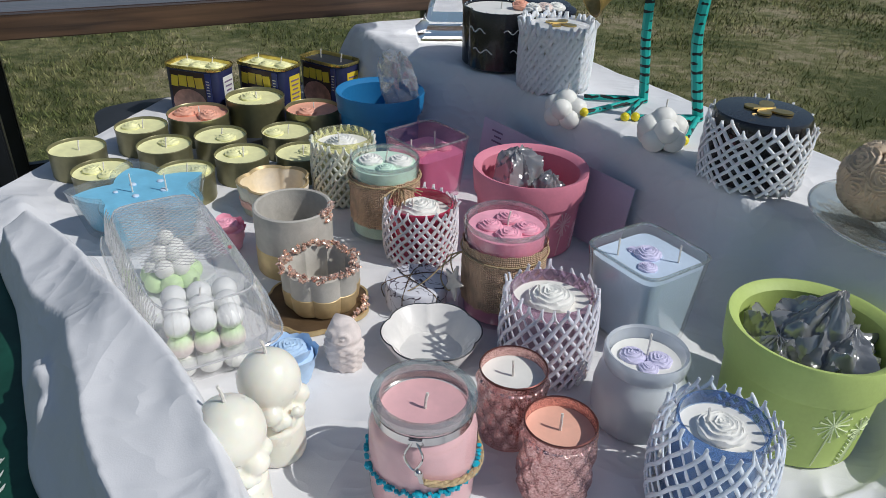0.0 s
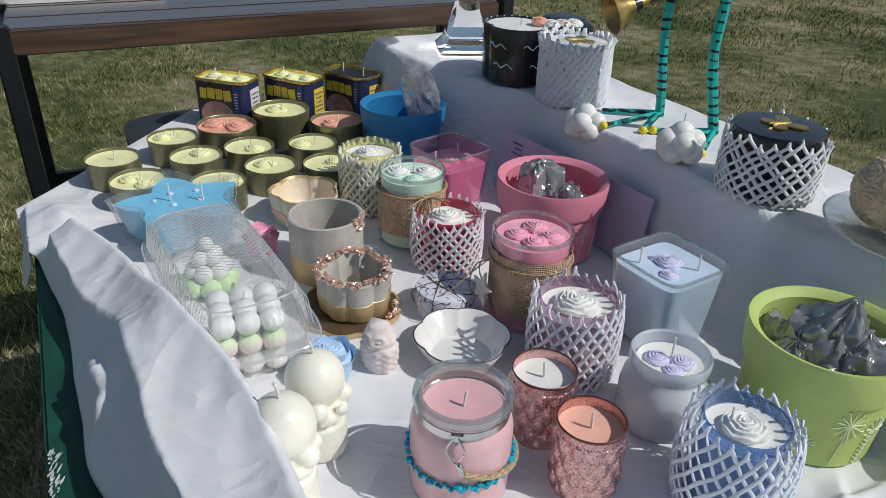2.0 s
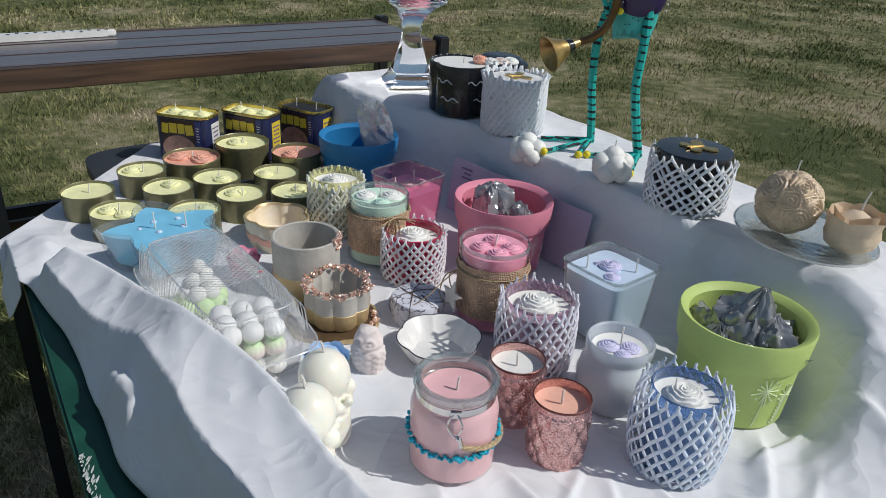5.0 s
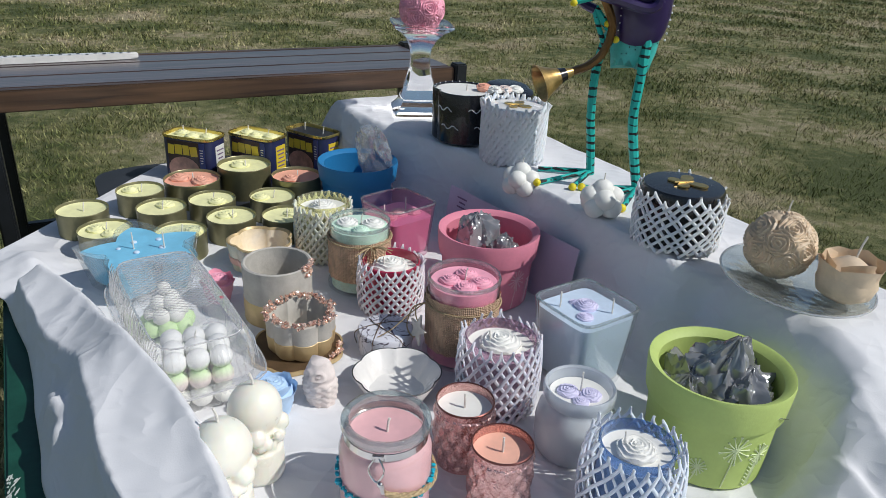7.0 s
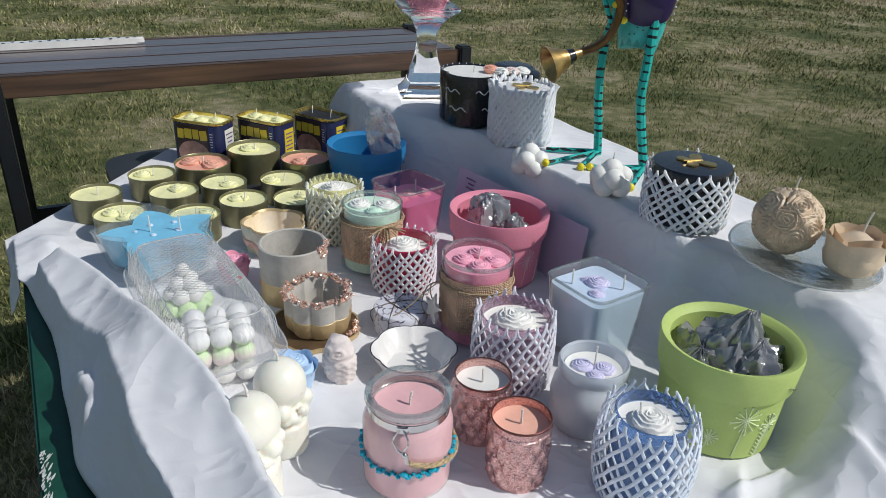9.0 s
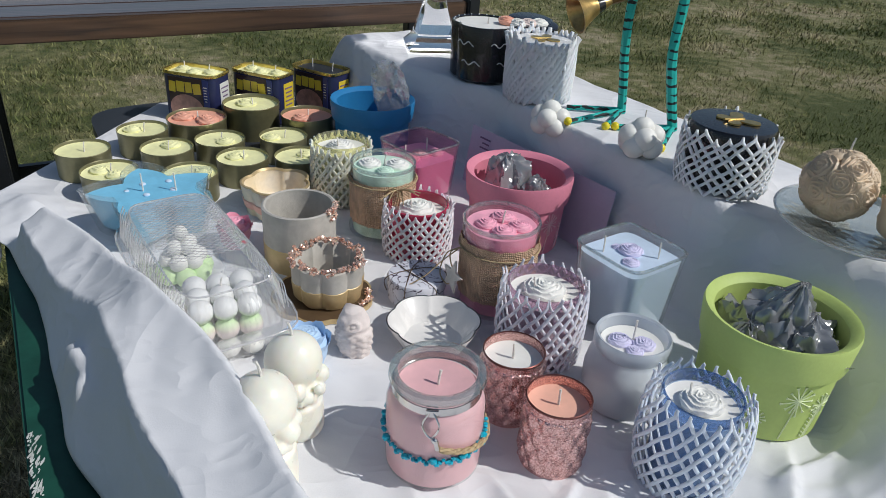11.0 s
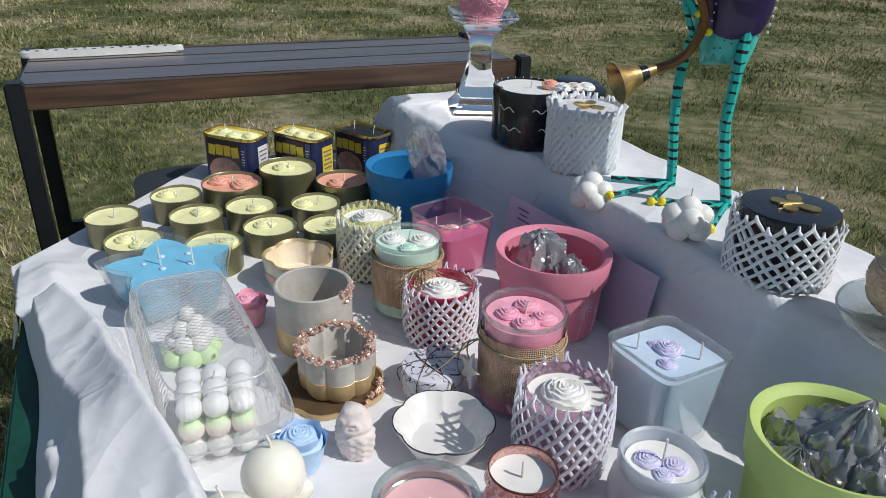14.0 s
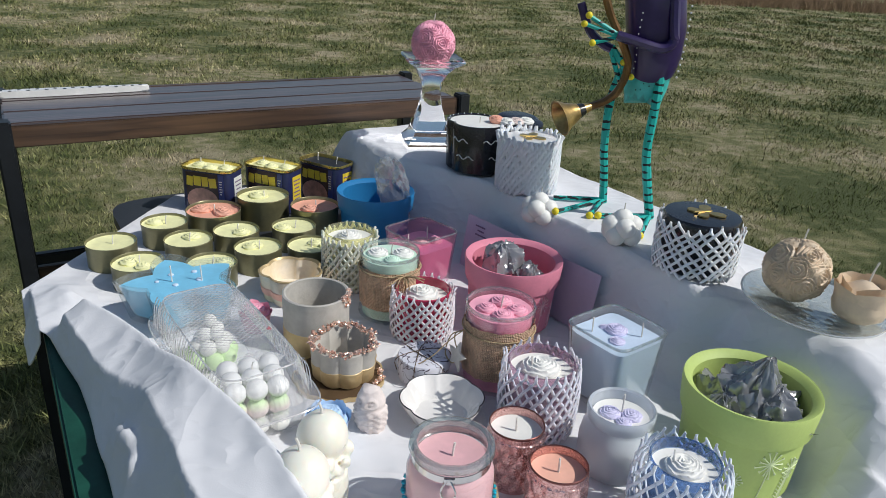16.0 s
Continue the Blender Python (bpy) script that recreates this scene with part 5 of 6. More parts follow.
def chips_round(parent, r, z, a0, a1, n, size, seed, spread=0.005):
    rs = random.Random(seed)
    for k in range(n):
        bm = bmesh.new()
        q = spread * (rs.random() - 0.5)
        a = a0 + (a1 - a0) * (k + rs.random()) / n
        crumple(bm, size * (0.6 + 0.6 * rs.random()), size * (0.6 + 0.5 * rs.random()), size * (0.5 + 0.6 * rs.random()), seed + k, 1.1, 2)
        bmesh.ops.translate(bm, vec=((r + q) * math.cos(a), (r + q) * math.sin(a), z + 0.003 * rs.random() - abs(q) * 0.3), verts=bm.verts)
        part("foil_chip", bm, ROSEGOLD, parent, sharp=15)


chips_round(ct_body, 0.0405, 0.072, -0.55, 0.35, 22, 0.0033, 100)
chips_round(ct_body, 0.0425, 0.064, -0.40, 0.0, 9, 0.003, 130)
rp = thing("scalloped_planter", on_table(-0.129, 0.067, 0, 0.007), "scalloped concrete cup with gold base and rose gold rim", "planter")
sp = scallop(8, 0.07)
rp_body = part("body", turned([(0, 0), (0.033, 0), (0.036, 0.004), (0.038, 0.022), (0.0385, 0.044), (0.036, 0.045), (0.032, 0.040), (0.031, 0.010), (0, 0.010)], 64, sp), CONCRETE, rp)
part("gold_band", turned([(0.030, -0.0003), (0.0338, -0.0003), (0.0368, 0.004), (0.0386, 0.021), (0.038, 0.0215)], 64, sp), GOLD_PAINT, rp_body, "matte gold painted base")
chips_round(rp_body, 0.0355, 0.046, 0, 6.283, 105, 0.0034, 200, 0.011)
co = solo("coaster", turned([(0, 0), (0.052, 0), (0.054, 0.002), (0.053, 0.0055), (0.049, 0.005), (0, 0.004)], 64, scallop(9, 0.05)), [BROWN_BARK], on_table(-0.135, 0.064, 10, 0.001), "dark resin coaster with gold edge under a planter", "coaster")
tagged(part("gold_edge", turned([(0.0525, 0.001), (0.0545, 0.0015), (0.054, 0.006), (0.0518, 0.0058), (0.0525, 0.001)], 64, scallop(9, 0.05)), GOLD_PAINT, co), "gold painted edge")
chips_round(co, 0.050, 0.007, -0.75, 0.15, 15, 0.0036, 300)

gd = thing("scalloped_dish", on_table(-0.229, 0.254, 15, 0.0012), "cream and amber resin dish with gold flakes", "dish")
part("bowl", turned([(0, 0), (0.036, 0), (0.038, 0.003), (0.044, 0.040), (0.043, 0.0425), (0.040, 0.041), (0.034, 0.012), (0, 0.010)], 64, scallop(5, 0.10)), AGATE, gd)
part("gold_edge", turned([(0.0395, 0.041), (0.0435, 0.0415), (0.0445, 0.043), (0.042, 0.044), (0.0395, 0.041)], 64, scallop(5, 0.10)), GOLD_PAINT, gd, "thin gold edge")
part("amber_band", turned([(0.0400, 0.012), (0.0410, 0.013), (0.0425, 0.022), (0.0417, 0.023)], 64, scallop(5, 0.10)), WAX_ORANGE, gd, "amber stripe")
part("gold_flakes", turned([(0, 0.0115), (0.02, 0.0118), (0.028, 0.0112), (0.028, 0.0105)], 24, scallop(7, 0.15)), GOLD, gd, "gold flakes in the bowl")
wd = thing("scalloped_dish", on_table(-0.012, 0.006, 40, 0.0012), "white glazed scalloped dish with dark edge", "dish")
part("bowl", turned([(0, 0), (0.031, 0), (0.033, 0.002), (0.0465, 0.026), (0.0460, 0.0285), (0.0435, 0.027), (0.029, 0.006), (0, 0.005)], 96, scallop(6, 0.05)), CERAMIC, wd)
part("painted_edge", turned([(0.0452, 0.0276), (0.0466, 0.0275), (0.0470, 0.0284), (0.0462, 0.0291), (0.0452, 0.0276)], 96, scallop(6, 0.05)), DARK_PLASTIC, wd, "thin dark edge")

mt = thing("marbled_tin", on_table(-0.035, 0.086, 0, 0.0012), "small round white tin with dark marbling and twine", "tin")
part("tin", turned([(0, 0), (0.029, 0), (0.031, 0.002), (0.031, 0.018), (0, 0.018)], 40), MARBLE, mt)
part("lid", turned([(0.0305, 0.0175), (0.0325, 0.018), (0.0325, 0.0275), (0.031, 0.030), (0.022, 0.0315), (0, 0.032)], 40), MARBLE, mt)
bm = bmesh.new()
for k in range(3):
    a = 0.4 + 1.0 * k
    tube(bm, bez([(0.0332 * math.cos(a), 0.0332 * math.sin(a), 0.016), (0.033 * math.cos(a), 0.033 * math.sin(a), 0.028), (0.012 * math.cos(a + 0.6), 0.012 * math.sin(a + 0.6), 0.0328),
                  (0.033 * math.cos(a + 3.0), 0.033 * math.sin(a + 3.0), 0.029), (0.0332 * math.cos(a + 3.0), 0.0332 * math.sin(a + 3.0), 0.012)], 5), 0.0006, 4)
part("twine", bm, BROWN_BARK, mt)

# ---- small figures and roses ----
bm = bmesh.new()
n, rows_o, rings_o = 48, 44, []
for j in range(rows_o + 1):
    q = j / rows_o
    z = 0.058 * q
    rr = 0.0202 * (1 - 1.15 * (q - 0.46) ** 2 - 1.6 * max(0.0, q - 0.8) ** 1.5) * (1 - 0.10 * math.exp(-((q - 0.62) / 0.06) ** 2))
    ring = []
    for i in range(n):
        a = 2 * math.pi * i / n
        fr = max(0.0, -math.sin(a))
        k = rr
        if q < 0.58:
            k += 0.0019 * math.sin(a * 9 + (math.floor(q * 14) % 2) * 1.57) * math.sin(q * 14 * math.pi) ** 2
            k += 0.0016 * abs(math.cos(a)) ** 4
        for sx in (-1, 1):
            d2 = math.hypot(math.cos(a) - 0.42 * sx, (q - 0.78) * 3.2) if fr > 0 else 9
            k += fr * (0.0034 * math.exp(-((d2 - 0.30) / 0.09) ** 2) + 0.0030 * math.exp(-(d2 / 0.11) ** 2) - 0.0014 * math.exp(-((d2 - 0.17) / 0.06) ** 2))
        k += fr * 0.0036 * math.exp(-((math.cos(a)) / 0.14) ** 2 - ((q - 0.70) / 0.06) ** 2)
        zz = z + 0.0045 * abs(math.cos(a)) ** 3 * max(0, q - 0.88) / 0.12
        ring.append(bm.verts.new((k * math.cos(a), k * 0.9 * math.sin(a), zz)))
    rings_o.append(ring)
for lo_r, hi_r in zip(rings_o, rings_o[1:]):
    for i in range(n):
        bm.faces.new((lo_r[i], lo_r[(i + 1) % n], hi_r[(i + 1) % n], hi_r[i]))
bm.faces.new(rings_o[0][::-1])
bm.faces.new(rings_o[-1])
solo("owl_figure", bm, PLASTER, on_table(-0.088, -0.022, -22, 0.001) @ Matrix.Scale(0.86, 4), "small blush plaster owl figure", "figurine", sharp=180)


def rose_candle(x, y, rz, k, material, label, seed):
    """A half open rose bud that stands on its calyx."""
    t = thing("rose_candle", on_table(x, y, rz, 0.001) @ Matrix.Scale(k, 4), label, "candle", "rose candles")
    part("calyx", turned([(0, 0), (0.011, 0), (0.015, 0.006), (0.0185, 0.016), (0.0185, 0.026), (0.012, 0.031), (0, 0.032)], 24, scallop(5, 0.05)), material, t)
    for ring, (n, r, top) in enumerate(((5, 0.0205, 0.034), (4, 0.0165, 0.040))):
        for i in range(n):
            bm = bmesh.new()
            petal(bm, Matrix.Scale(r, 4), 6.283 * i / n + 0.5 * ring, 0.80, 0.72, 1.02, 0.18, top / r, 0.35, None)
            part("petal", bm, material, t, sharp=180)
    part("bud", rose(bmesh.new(), Matrix.Translation((0, 0, 0.030)), 0.0125, 4, seed), material, t)


rose_candle(-0.129, -0.050, 20, 1.10, WAX_ROSEBLUE, "soft blue wax rose candle", 77)
rose_candle(-0.255, 0.153, 0, 1.0, WAX_HOT, "bright pink wax rose candle", 78)


def skull(x, y, r, h, rz, seed, label):
    t = thing("skull_candle", on_table(x, y, rz, 0.001), label, "candle", "ivory skull candles")
    bm = bmesh.new()
    c = h - r
    ball(bm, r, (0, 0.10 * r, c), 4, 1.04)
    for sx in (-1, 1):
        ball(bm, r * 0.36, (0.62 * r * sx, -0.52 * r, c - 0.72 * r), 3)
        ball(bm, r * 0.30, (0.80 * r * sx, -0.10 * r, c - 0.62 * r), 3)
        ball(bm, r * 0.20, (0.52 * r * sx, -0.62 * r, c - 1.18 * r), 3)
        ball(bm, r * 0.26, (0.30 * r * sx, -0.72 * r, c - 1.10 * r), 3)
    ball(bm, r * 0.62, (0, -0.12 * r, c - 1.05 * r), 3)
    ball(bm, r * 0.26, (0, -0.60 * r, c - 1.40 * r), 3)
    ball(bm, r * 0.17, (0, -0.98 * r, c - 0.78 * r), 3)
    lathe(bm, [(0, 0), (r * 0.84, 0), (r * 0.92, 0.004), (r * 0.93, 0.018), (r * 0.90, c - 1.62 * r), (r * 0.62, c - 1.42 * r), (0, c - 1.3 * r)], 28)
    ob = part("body", bm, WAX_IVORY, t, sharp=180)
    rm = ob.modifiers.new("join", "REMESH")
    rm.mode, rm.voxel_size, rm.use_smooth_shade = "VOXEL", 0.0013, True
    sm = ob.modifiers.new("soft", "SMOOTH")
    sm.factor, sm.iterations = 0.5, 5
    wick(t, 0.0, 0.1 * r, h + 0.0005, 0.013, (-0.003, 0.001), 0.0012)


skull(-0.127, -0.197, 0.0243, 0.105, 22, 1, "glossy ivory wax skull candle with wick")
skull(-0.119, -0.131, 0.0235, 0.094, 62, 2, "smaller glossy ivory wax skull candle with wick")

# ---- clamshell of bubble candles ----
eu = Vector((-0.143, 0.174, 0)).normalized()
ang_c = math.degrees(math.atan2(eu.y, eu.x))
cl_m = on_table(-0.2554, 0.0347, ang_c - 90 - 3, 0.0025)
cs = thing("clamshell_box", cl_m, "open clear ribbed plastic clamshell box", "plastic box")
W, L = 0.052, 0.124


def ribbed(prof, sx, sy, n=240, rib=0.0012, freq=60):
    bm = bmesh.new()
    rings = []
    for k, z, on in prof:
        ring = []
        for i in range(n):
            a = 2 * math.pi * i / n
            bx, by = boxy(6)(a)
            w = rib * on * math.sin(freq * a)
            ring.append(bm.verts.new(((sx * k + w) * bx, (sy * k + w) * by, z)))
        rings.append(ring)
    for lo, hi in zip(rings, rings[1:]):
        for i in range(n):
            bm.faces.new((lo[i], lo[(i + 1) % n], hi[(i + 1) % n], hi[i]))
    bm.faces.new(rings[-1])
    return bm


part("lower_tray", ribbed([(1.10, 0.034, 0), (1.10, 0.033, 0), (0.98, 0.032, 0), (0.95, 0.020, 1), (0.92, 0.001, 1), (0.80, 0.0, 0)], W, L, rib=0.001), CLEAR_PLASTIC, cs, "clear lower tray with flange", shadow=False)
box_lid = part("lid", ribbed([(1.13, 0.0345, 0), (1.13, 0.0355, 0), (1.0, 0.0362, 0), (0.97, 0.044, 1), (0.93, 0.060, 1), (0.86, 0.072, 0.7), (0.6, 0.0735, 0)], W, L, rib=0.0018), CLEAR_PLASTIC, cs, "clear ribbed lid", shadow=False)
bm = bmesh.new()
for k in range(34):
    for d in (-1, 1):
        x0, y0 = -0.038, -0.075 + 0.0062 * k
        pts = [(x0 + 0.0076 * j, y0 + d * 0.0052 * j - (0.026 * d), 0.0738) for j in range(11)]
        pts = [p for p in pts if -0.045 < p[1] < L * 0.84]
        if len(pts) > 1:
            tube(bm, pts, 0.00032, 4, cap=False)
part("lid_diamond_pattern", bm, RIB_GLINT, box_lid, "moulded diamond pattern", shadow=False)
bm = bmesh.new()
lathe(bm, [(0, 0.0), (0.003, 0.0), (0.003, 0.001), (0, 0.0015)], 10)
bmesh.ops.translate(bm, vec=(0.046, -0.01, 0.062), verts=bm.verts)
part("sticker", bm, mat("red sticker", (0.6, 0.02, 0.03), 0.4, var=0.05), cs, "tiny red sticker")
for k in range(30):
    for sx in (-1, 1):
        Y = -L * 0.86 + 2 * L * 0.86 * k / 29
        bm = tube(bmesh.new(), bez([(sx * W * 0.985, Y, 0.037), (sx * W * 0.955, Y, 0.050), (sx * W * 0.915, Y, 0.0635), (sx * W * 0.84, Y, 0.0725)], 3), 0.0007, 4)
        part("rib", bm, RIB_GLINT, box_lid, shadow=False)
# Whitish tubes draw the highlights along the flange and the lid edge.
edge_pts = []
for k in range(61):
    bx, by = boxy(6)(2 * math.pi * k / 60)
    edge_pts.append((W * 1.13 * bx, L * 1.13 * by, 0.0352))
part("flange_edge", tube(bmesh.new(), edge_pts, 0.0011, 5), RIB_GLINT, cs, "folded flange edge", shadow=False)
edge_pts = []
for k in range(61):
    bx, by = boxy(6)(2 * math.pi * k / 60)
    edge_pts.append((W * 0.865 * bx, L * 0.865 * by, 0.0722))
part("lid_edge", tube(bmesh.new(), edge_pts, 0.0010, 5), RIB_GLINT, box_lid, "rounded lid edge", shadow=False)
hinge_bm = ribbed([(1.10, 0.012, 0), (1.10, 0.011, 0), (0.96, 0.010, 0), (0.92, 0.001, 1), (0.8, 0.0, 0)], 0.022, L * 0.95, rib=0.0008)
bmesh.ops.translate(hinge_bm, vec=(-W * 1.12 - 0.026, 0.004, 0.0), verts=hinge_bm.verts)
part("side_tray", hinge_bm, CLEAR_PLASTIC, cs, "clear fold out side tray", shadow=False)


def bubble_block(m, nx, ny, nz, r, tiers, label):
    t = thing("bubble_candle", m, label, "candle", "bubble candles")
    for k in range(nz):
        for j in range(ny):
            for i in range(nx):
                o = part("bubble", ball(bmesh.new(), r * 1.05, (0, 0, 0), 3), tiers[min(k, len(tiers) - 1)], t)
                o.location = ((i - (nx - 1) / 2) * 2 * r, (j - (ny - 1) / 2) * 2 * r, r + k * 2 * r * 0.97)
    wick(t, 0, 0, nz * 2 * r * 0.97, 0.009)


bubble_block(on_table(-0.210, -0.033, 26, 0.005), 3, 3, 3, 0.0108, (WAX_W, TIER_MID, TIER_TOP), "tiered bubble cube candle in white, lime and blush")
bm = bmesh.new()
solo_m = cl_m @ pose(-0.002, 0.050, 0.0025)
tree = thing("bubble_candle", solo_m, "pointed white and lime bubble tree candle", "candle", "bubble candles")
for k, (n, rr) in enumerate(((7, 0.020), (6, 0.015), (4, 0.009), (1, 0.0))):
    for i in range(n):
        a = 6.283 * i / n + k
        part("bubble", ball(bmesh.new(), 0.0115 - 0.0012 * k, (rr * math.cos(a), rr * math.sin(a), 0.011 + 0.0145 * k), 2), WAX_GREEN if k % 2 == 0 and k < 2 else WAX_W, tree)


# ---- on the raised boxes ----
def on_box(x, y, rz=0, lift=0.0):
    return pose(x, y, top_z(x, y) + lift, 0, 0, rz)


# paper sign against the box
sign = thing("paper_sign", Matrix.Translation(tp(0.624, -0.110, 0.0475)) @ pose(0, 0, 0, 0, 0, TURN - 83) @ pose(0, 0, 0, -8), "lavender paper sign with faded handwriting leaning on a box", "sign")
bm = outline(bmesh.new(), [(-0.14, -0.046), (0.13, -0.046), (0.132, 0.044), (-0.138, 0.047)], 0, 0.0008)
bmesh.ops.transform(bm, matrix=pose(0, 0, 0, 90), verts=bm.verts)
part("sheet", bm, PAPER, sign)
for k, (x0, w, z) in enumerate(((-0.118, 0.022, 0.034), (-0.112, 0.014, 0.027), (-0.116, 0.026, 0.020), (-0.10, 0.05, 0.010), (-0.06, 0.07, 0.030), (-0.06, 0.06, 0.020))):
    part("print_bar", block(bmesh.new(), (w, 0.0006, 0.0022), (x0 + w / 2, -0.0014, z)), INK, sign)

# crystal holder with a pink ball
ch = thing("crystal_candle_holder", on_box(-0.054, 0.672, 12, 0.001) @ Matrix.Diagonal((1.07, 1.07, 0.94, 1)), "clear cut crystal candle holder with flared square top", "candle holder")


def squared(prof, n=16, twist=0.0):
    bm = bmesh.new()
    rings = []
    for r, z, p in prof:
        rings.append([bm.verts.new((r * x, r * y, z)) for x, y in (boxy(p)(2 * math.pi * i / n) for i in range(n))])
    for lo, hi in zip(rings, rings[1:]):
        for i in range(n):
            bm.faces.new((lo[i], lo[(i + 1) % n], hi[(i + 1) % n], hi[i]))
    bm.faces.new(rings[0][::-1])
    bm.faces.new(rings[-1])
    return bm


part("foot", squared([(0.045, 0, 14), (0.045, 0.004, 14), (0.042, 0.007, 14), (0.040, 0.010, 12), (0.036, 0.016, 10), (0.032, 0.028, 8)]), CRYSTAL, ch, sharp=20, shadow=False)
part("stem", squared([(0.031, 0.0285, 8), (0.025, 0.050, 6), (0.018, 0.080, 4), (0.0155, 0.100, 4), (0.018, 0.120, 5), (0.026, 0.138, 7), (0.036, 0.150, 10)]), CRYSTAL, ch, sharp=20, shadow=False)
part("top_plate", squared([(0.037, 0.1505, 10), (0.049, 0.160, 14), (0.050, 0.1645, 14), (0.047, 0.166, 14), (0.034, 0.162, 10)]), CRYSTAL, ch, sharp=20, shadow=False)
pb = thing("rose_ball_candle", pose(-0.054, 0.672, top_z(-0.054, 0.672) + 0.153 + 0.0265), "pink wax ball candle carved with roses", "candle", "rose ball candles")
rose_ball(pb, 0.0370, WAX_HOT, 24, 5, 0.44)
wick(pb, 0, 0, 0.037, 0.014)

# heart shaped black jar
hj = thing("heart_jar_candle", on_box(0.036, 0.552, 205, 0.0012), "black heart shaped jar of white wax with painted waves", "candle")
heart_body = part("jar", turned([(0, 0), (0.050, 0), (0.053, 0.003), (0.055, 0.080), (0.054, 0.083), (0.050, 0.082), (0.048, 0.070)], 64, heart), BLACK, hj)
part("wax", turned([(0, 0.080), (0.03, 0.0798), (0.0490, 0.0805), (0.0490, 0.070)], 48, heart), WAX_W, hj)
for row, z in enumerate((0.058, 0.030)):
    for s in range(3):
        bm = bmesh.new()
        a0 = 0.2 + 1.0 * s + 0.2 * row
        pts = []
        for k in range(12):
            a = a0 + 0.05 * k
            hx, hy = heart(a)
            rr = 0.0535 + 0.0012
            pts.append((rr * hx, rr * hy, z + 0.003 * math.sin(k * 1.0)))
        part("painted_wave", tube(bm, pts, 0.0008, 4), WHITE_PAINT, heart_body, "white painted wave")
rs = random.Random(4)
for k in range(26):
    a = 6.283 * k / 26
    hx, hy = heart(a)
    part("rim_dot", ball(bmesh.new(), 0.0011, (0.0515 * hx, 0.0515 * hy, 0.0832), 1), WHITE_PAINT, heart_body)
wick(hj, 0.004, 0.004, 0.076, 0.014, (0, 0.001), 0.0012)
# The heart jar's own lid; the jar under it is added as support.
lid = thing("heart_jar_lid", on_box(0.098, 0.570, 20, 0.076) @ pose(0, 0, 0, 8, 0, 0), "black heart jar lid with coloured wax roses on an added jar", "jar")
part("lid", turned([(0, 0), (0.042, 0), (0.044, 0.003), (0.043, 0.009), (0.038, 0.011), (0, 0.012)], 48, heart), BLACK, lid)
part("jar", turned([(0, -0.079), (0.036, -0.079), (0.039, -0.074), (0.039, -0.002), (0, -0.001)], 32), BLACK, lid, "added black jar that holds up the lid")
for k, (dx, dy, m) in enumerate(((-0.040, -0.004, WAX_PEACH), (-0.026, -0.016, WAX_W), (-0.008, -0.016, WAX_BLUSH), (0.010, -0.016, WAX_W))):
    part("wax_rose", rose(bmesh.new(), Matrix.Translation((dx, dy, 0.011)), 0.013, 4, 90 + k), m, lid)


def netted_jar(x, y, r, h, jar_m, lid_m, foam, label, seed, overlap, strands, twist, rz=0, rad=0.0024):
    t = thing("netted_jar_candle", on_box(x, y, rz, 0.001), label, "candle", "lidded jars in foam nets")
    part("jar", turned([(0, 0), (r * 0.95, 0), (r, 0.003), (r, h - 0.016), (0, h - 0.016)], 44), jar_m, t)
    jar_lid = part("lid", turned([(r * 0.98, h - 0.0155), (r * 1.03, h - 0.015), (r * 1.03, h - 0.003), (r * 0.99, h), (r * 0.5, h + 0.001), (0, h + 0.001)], 44), lid_m, t)
    b = butterfly(jar_lid, h + 0.0015, r * 0.60)
    b.rotation_euler = (0, 0, radians(-70))
    net(t, lambda s: r * 1.05 + 0.002 + 0.0015 * math.sin(math.pi * s) ** 0.6 + 0.008 * max(0, s - 0.8), 0.002, overlap, strands, twist, rad, foam, seed, 0.016)
    return t


netted_jar(0.298, 0.176, 0.0458, 0.069, BLACK, BLACK, FOAM_W, "round black jar with gold butterfly lid in white foam net", 7, 0.058, 26, 1.25, 0, 0.0017)
netted_jar(0.111, 0.461, 0.0435, 0.080, CERAMIC, CERAMIC, FOAM_W, "round white jar with gold butterfly lid in white foam net", 8, 0.082, 34, 1.15, 0, 0.0034)


def bubble_cluster(x, y, r, rz, label):
    t = thing("bubble_candle", on_box(x, y, rz, 0.0005), label, "candle", "white bubble cluster candles")
    spots = [(1, 0, 0), (-1, 0, 0), (0, 1, 0), (0, -1, 0), (0.7, 0.7, 0.8), (-0.7, 0.7, 0.8), (0.7, -0.7, 0.8), (-0.7, -0.7, 0.8), (0, 0, 1.45)]
    for k, (a, b, c) in enumerate(spots):
        part("bubble", ball(bmesh.new(), r, (a * r * 1.05, b * r * 1.05, r + c * r), 3), WAX_W, t)
    wick(t, 0, 0, r * 3.3, 0.010)


bubble_cluster(0.123, 0.356, 0.0135, 20, "white bubble cluster candle beside a netted jar")
bubble_cluster(0.219, 0.241, 0.0138, 50, "white bubble cluster candle with a short wick")

# ---- painted metal bird, one plain piece ----
F1, F2 = Vector((0.227, 0.402, BOX_Z)), Vector((0.284, 0.340, BOX_Z))
bm = bmesh.new()


def slot(start, index):
    bm.faces.ensure_lookup_table()
    for f in bm.faces[start:]:
        f.material_index = index


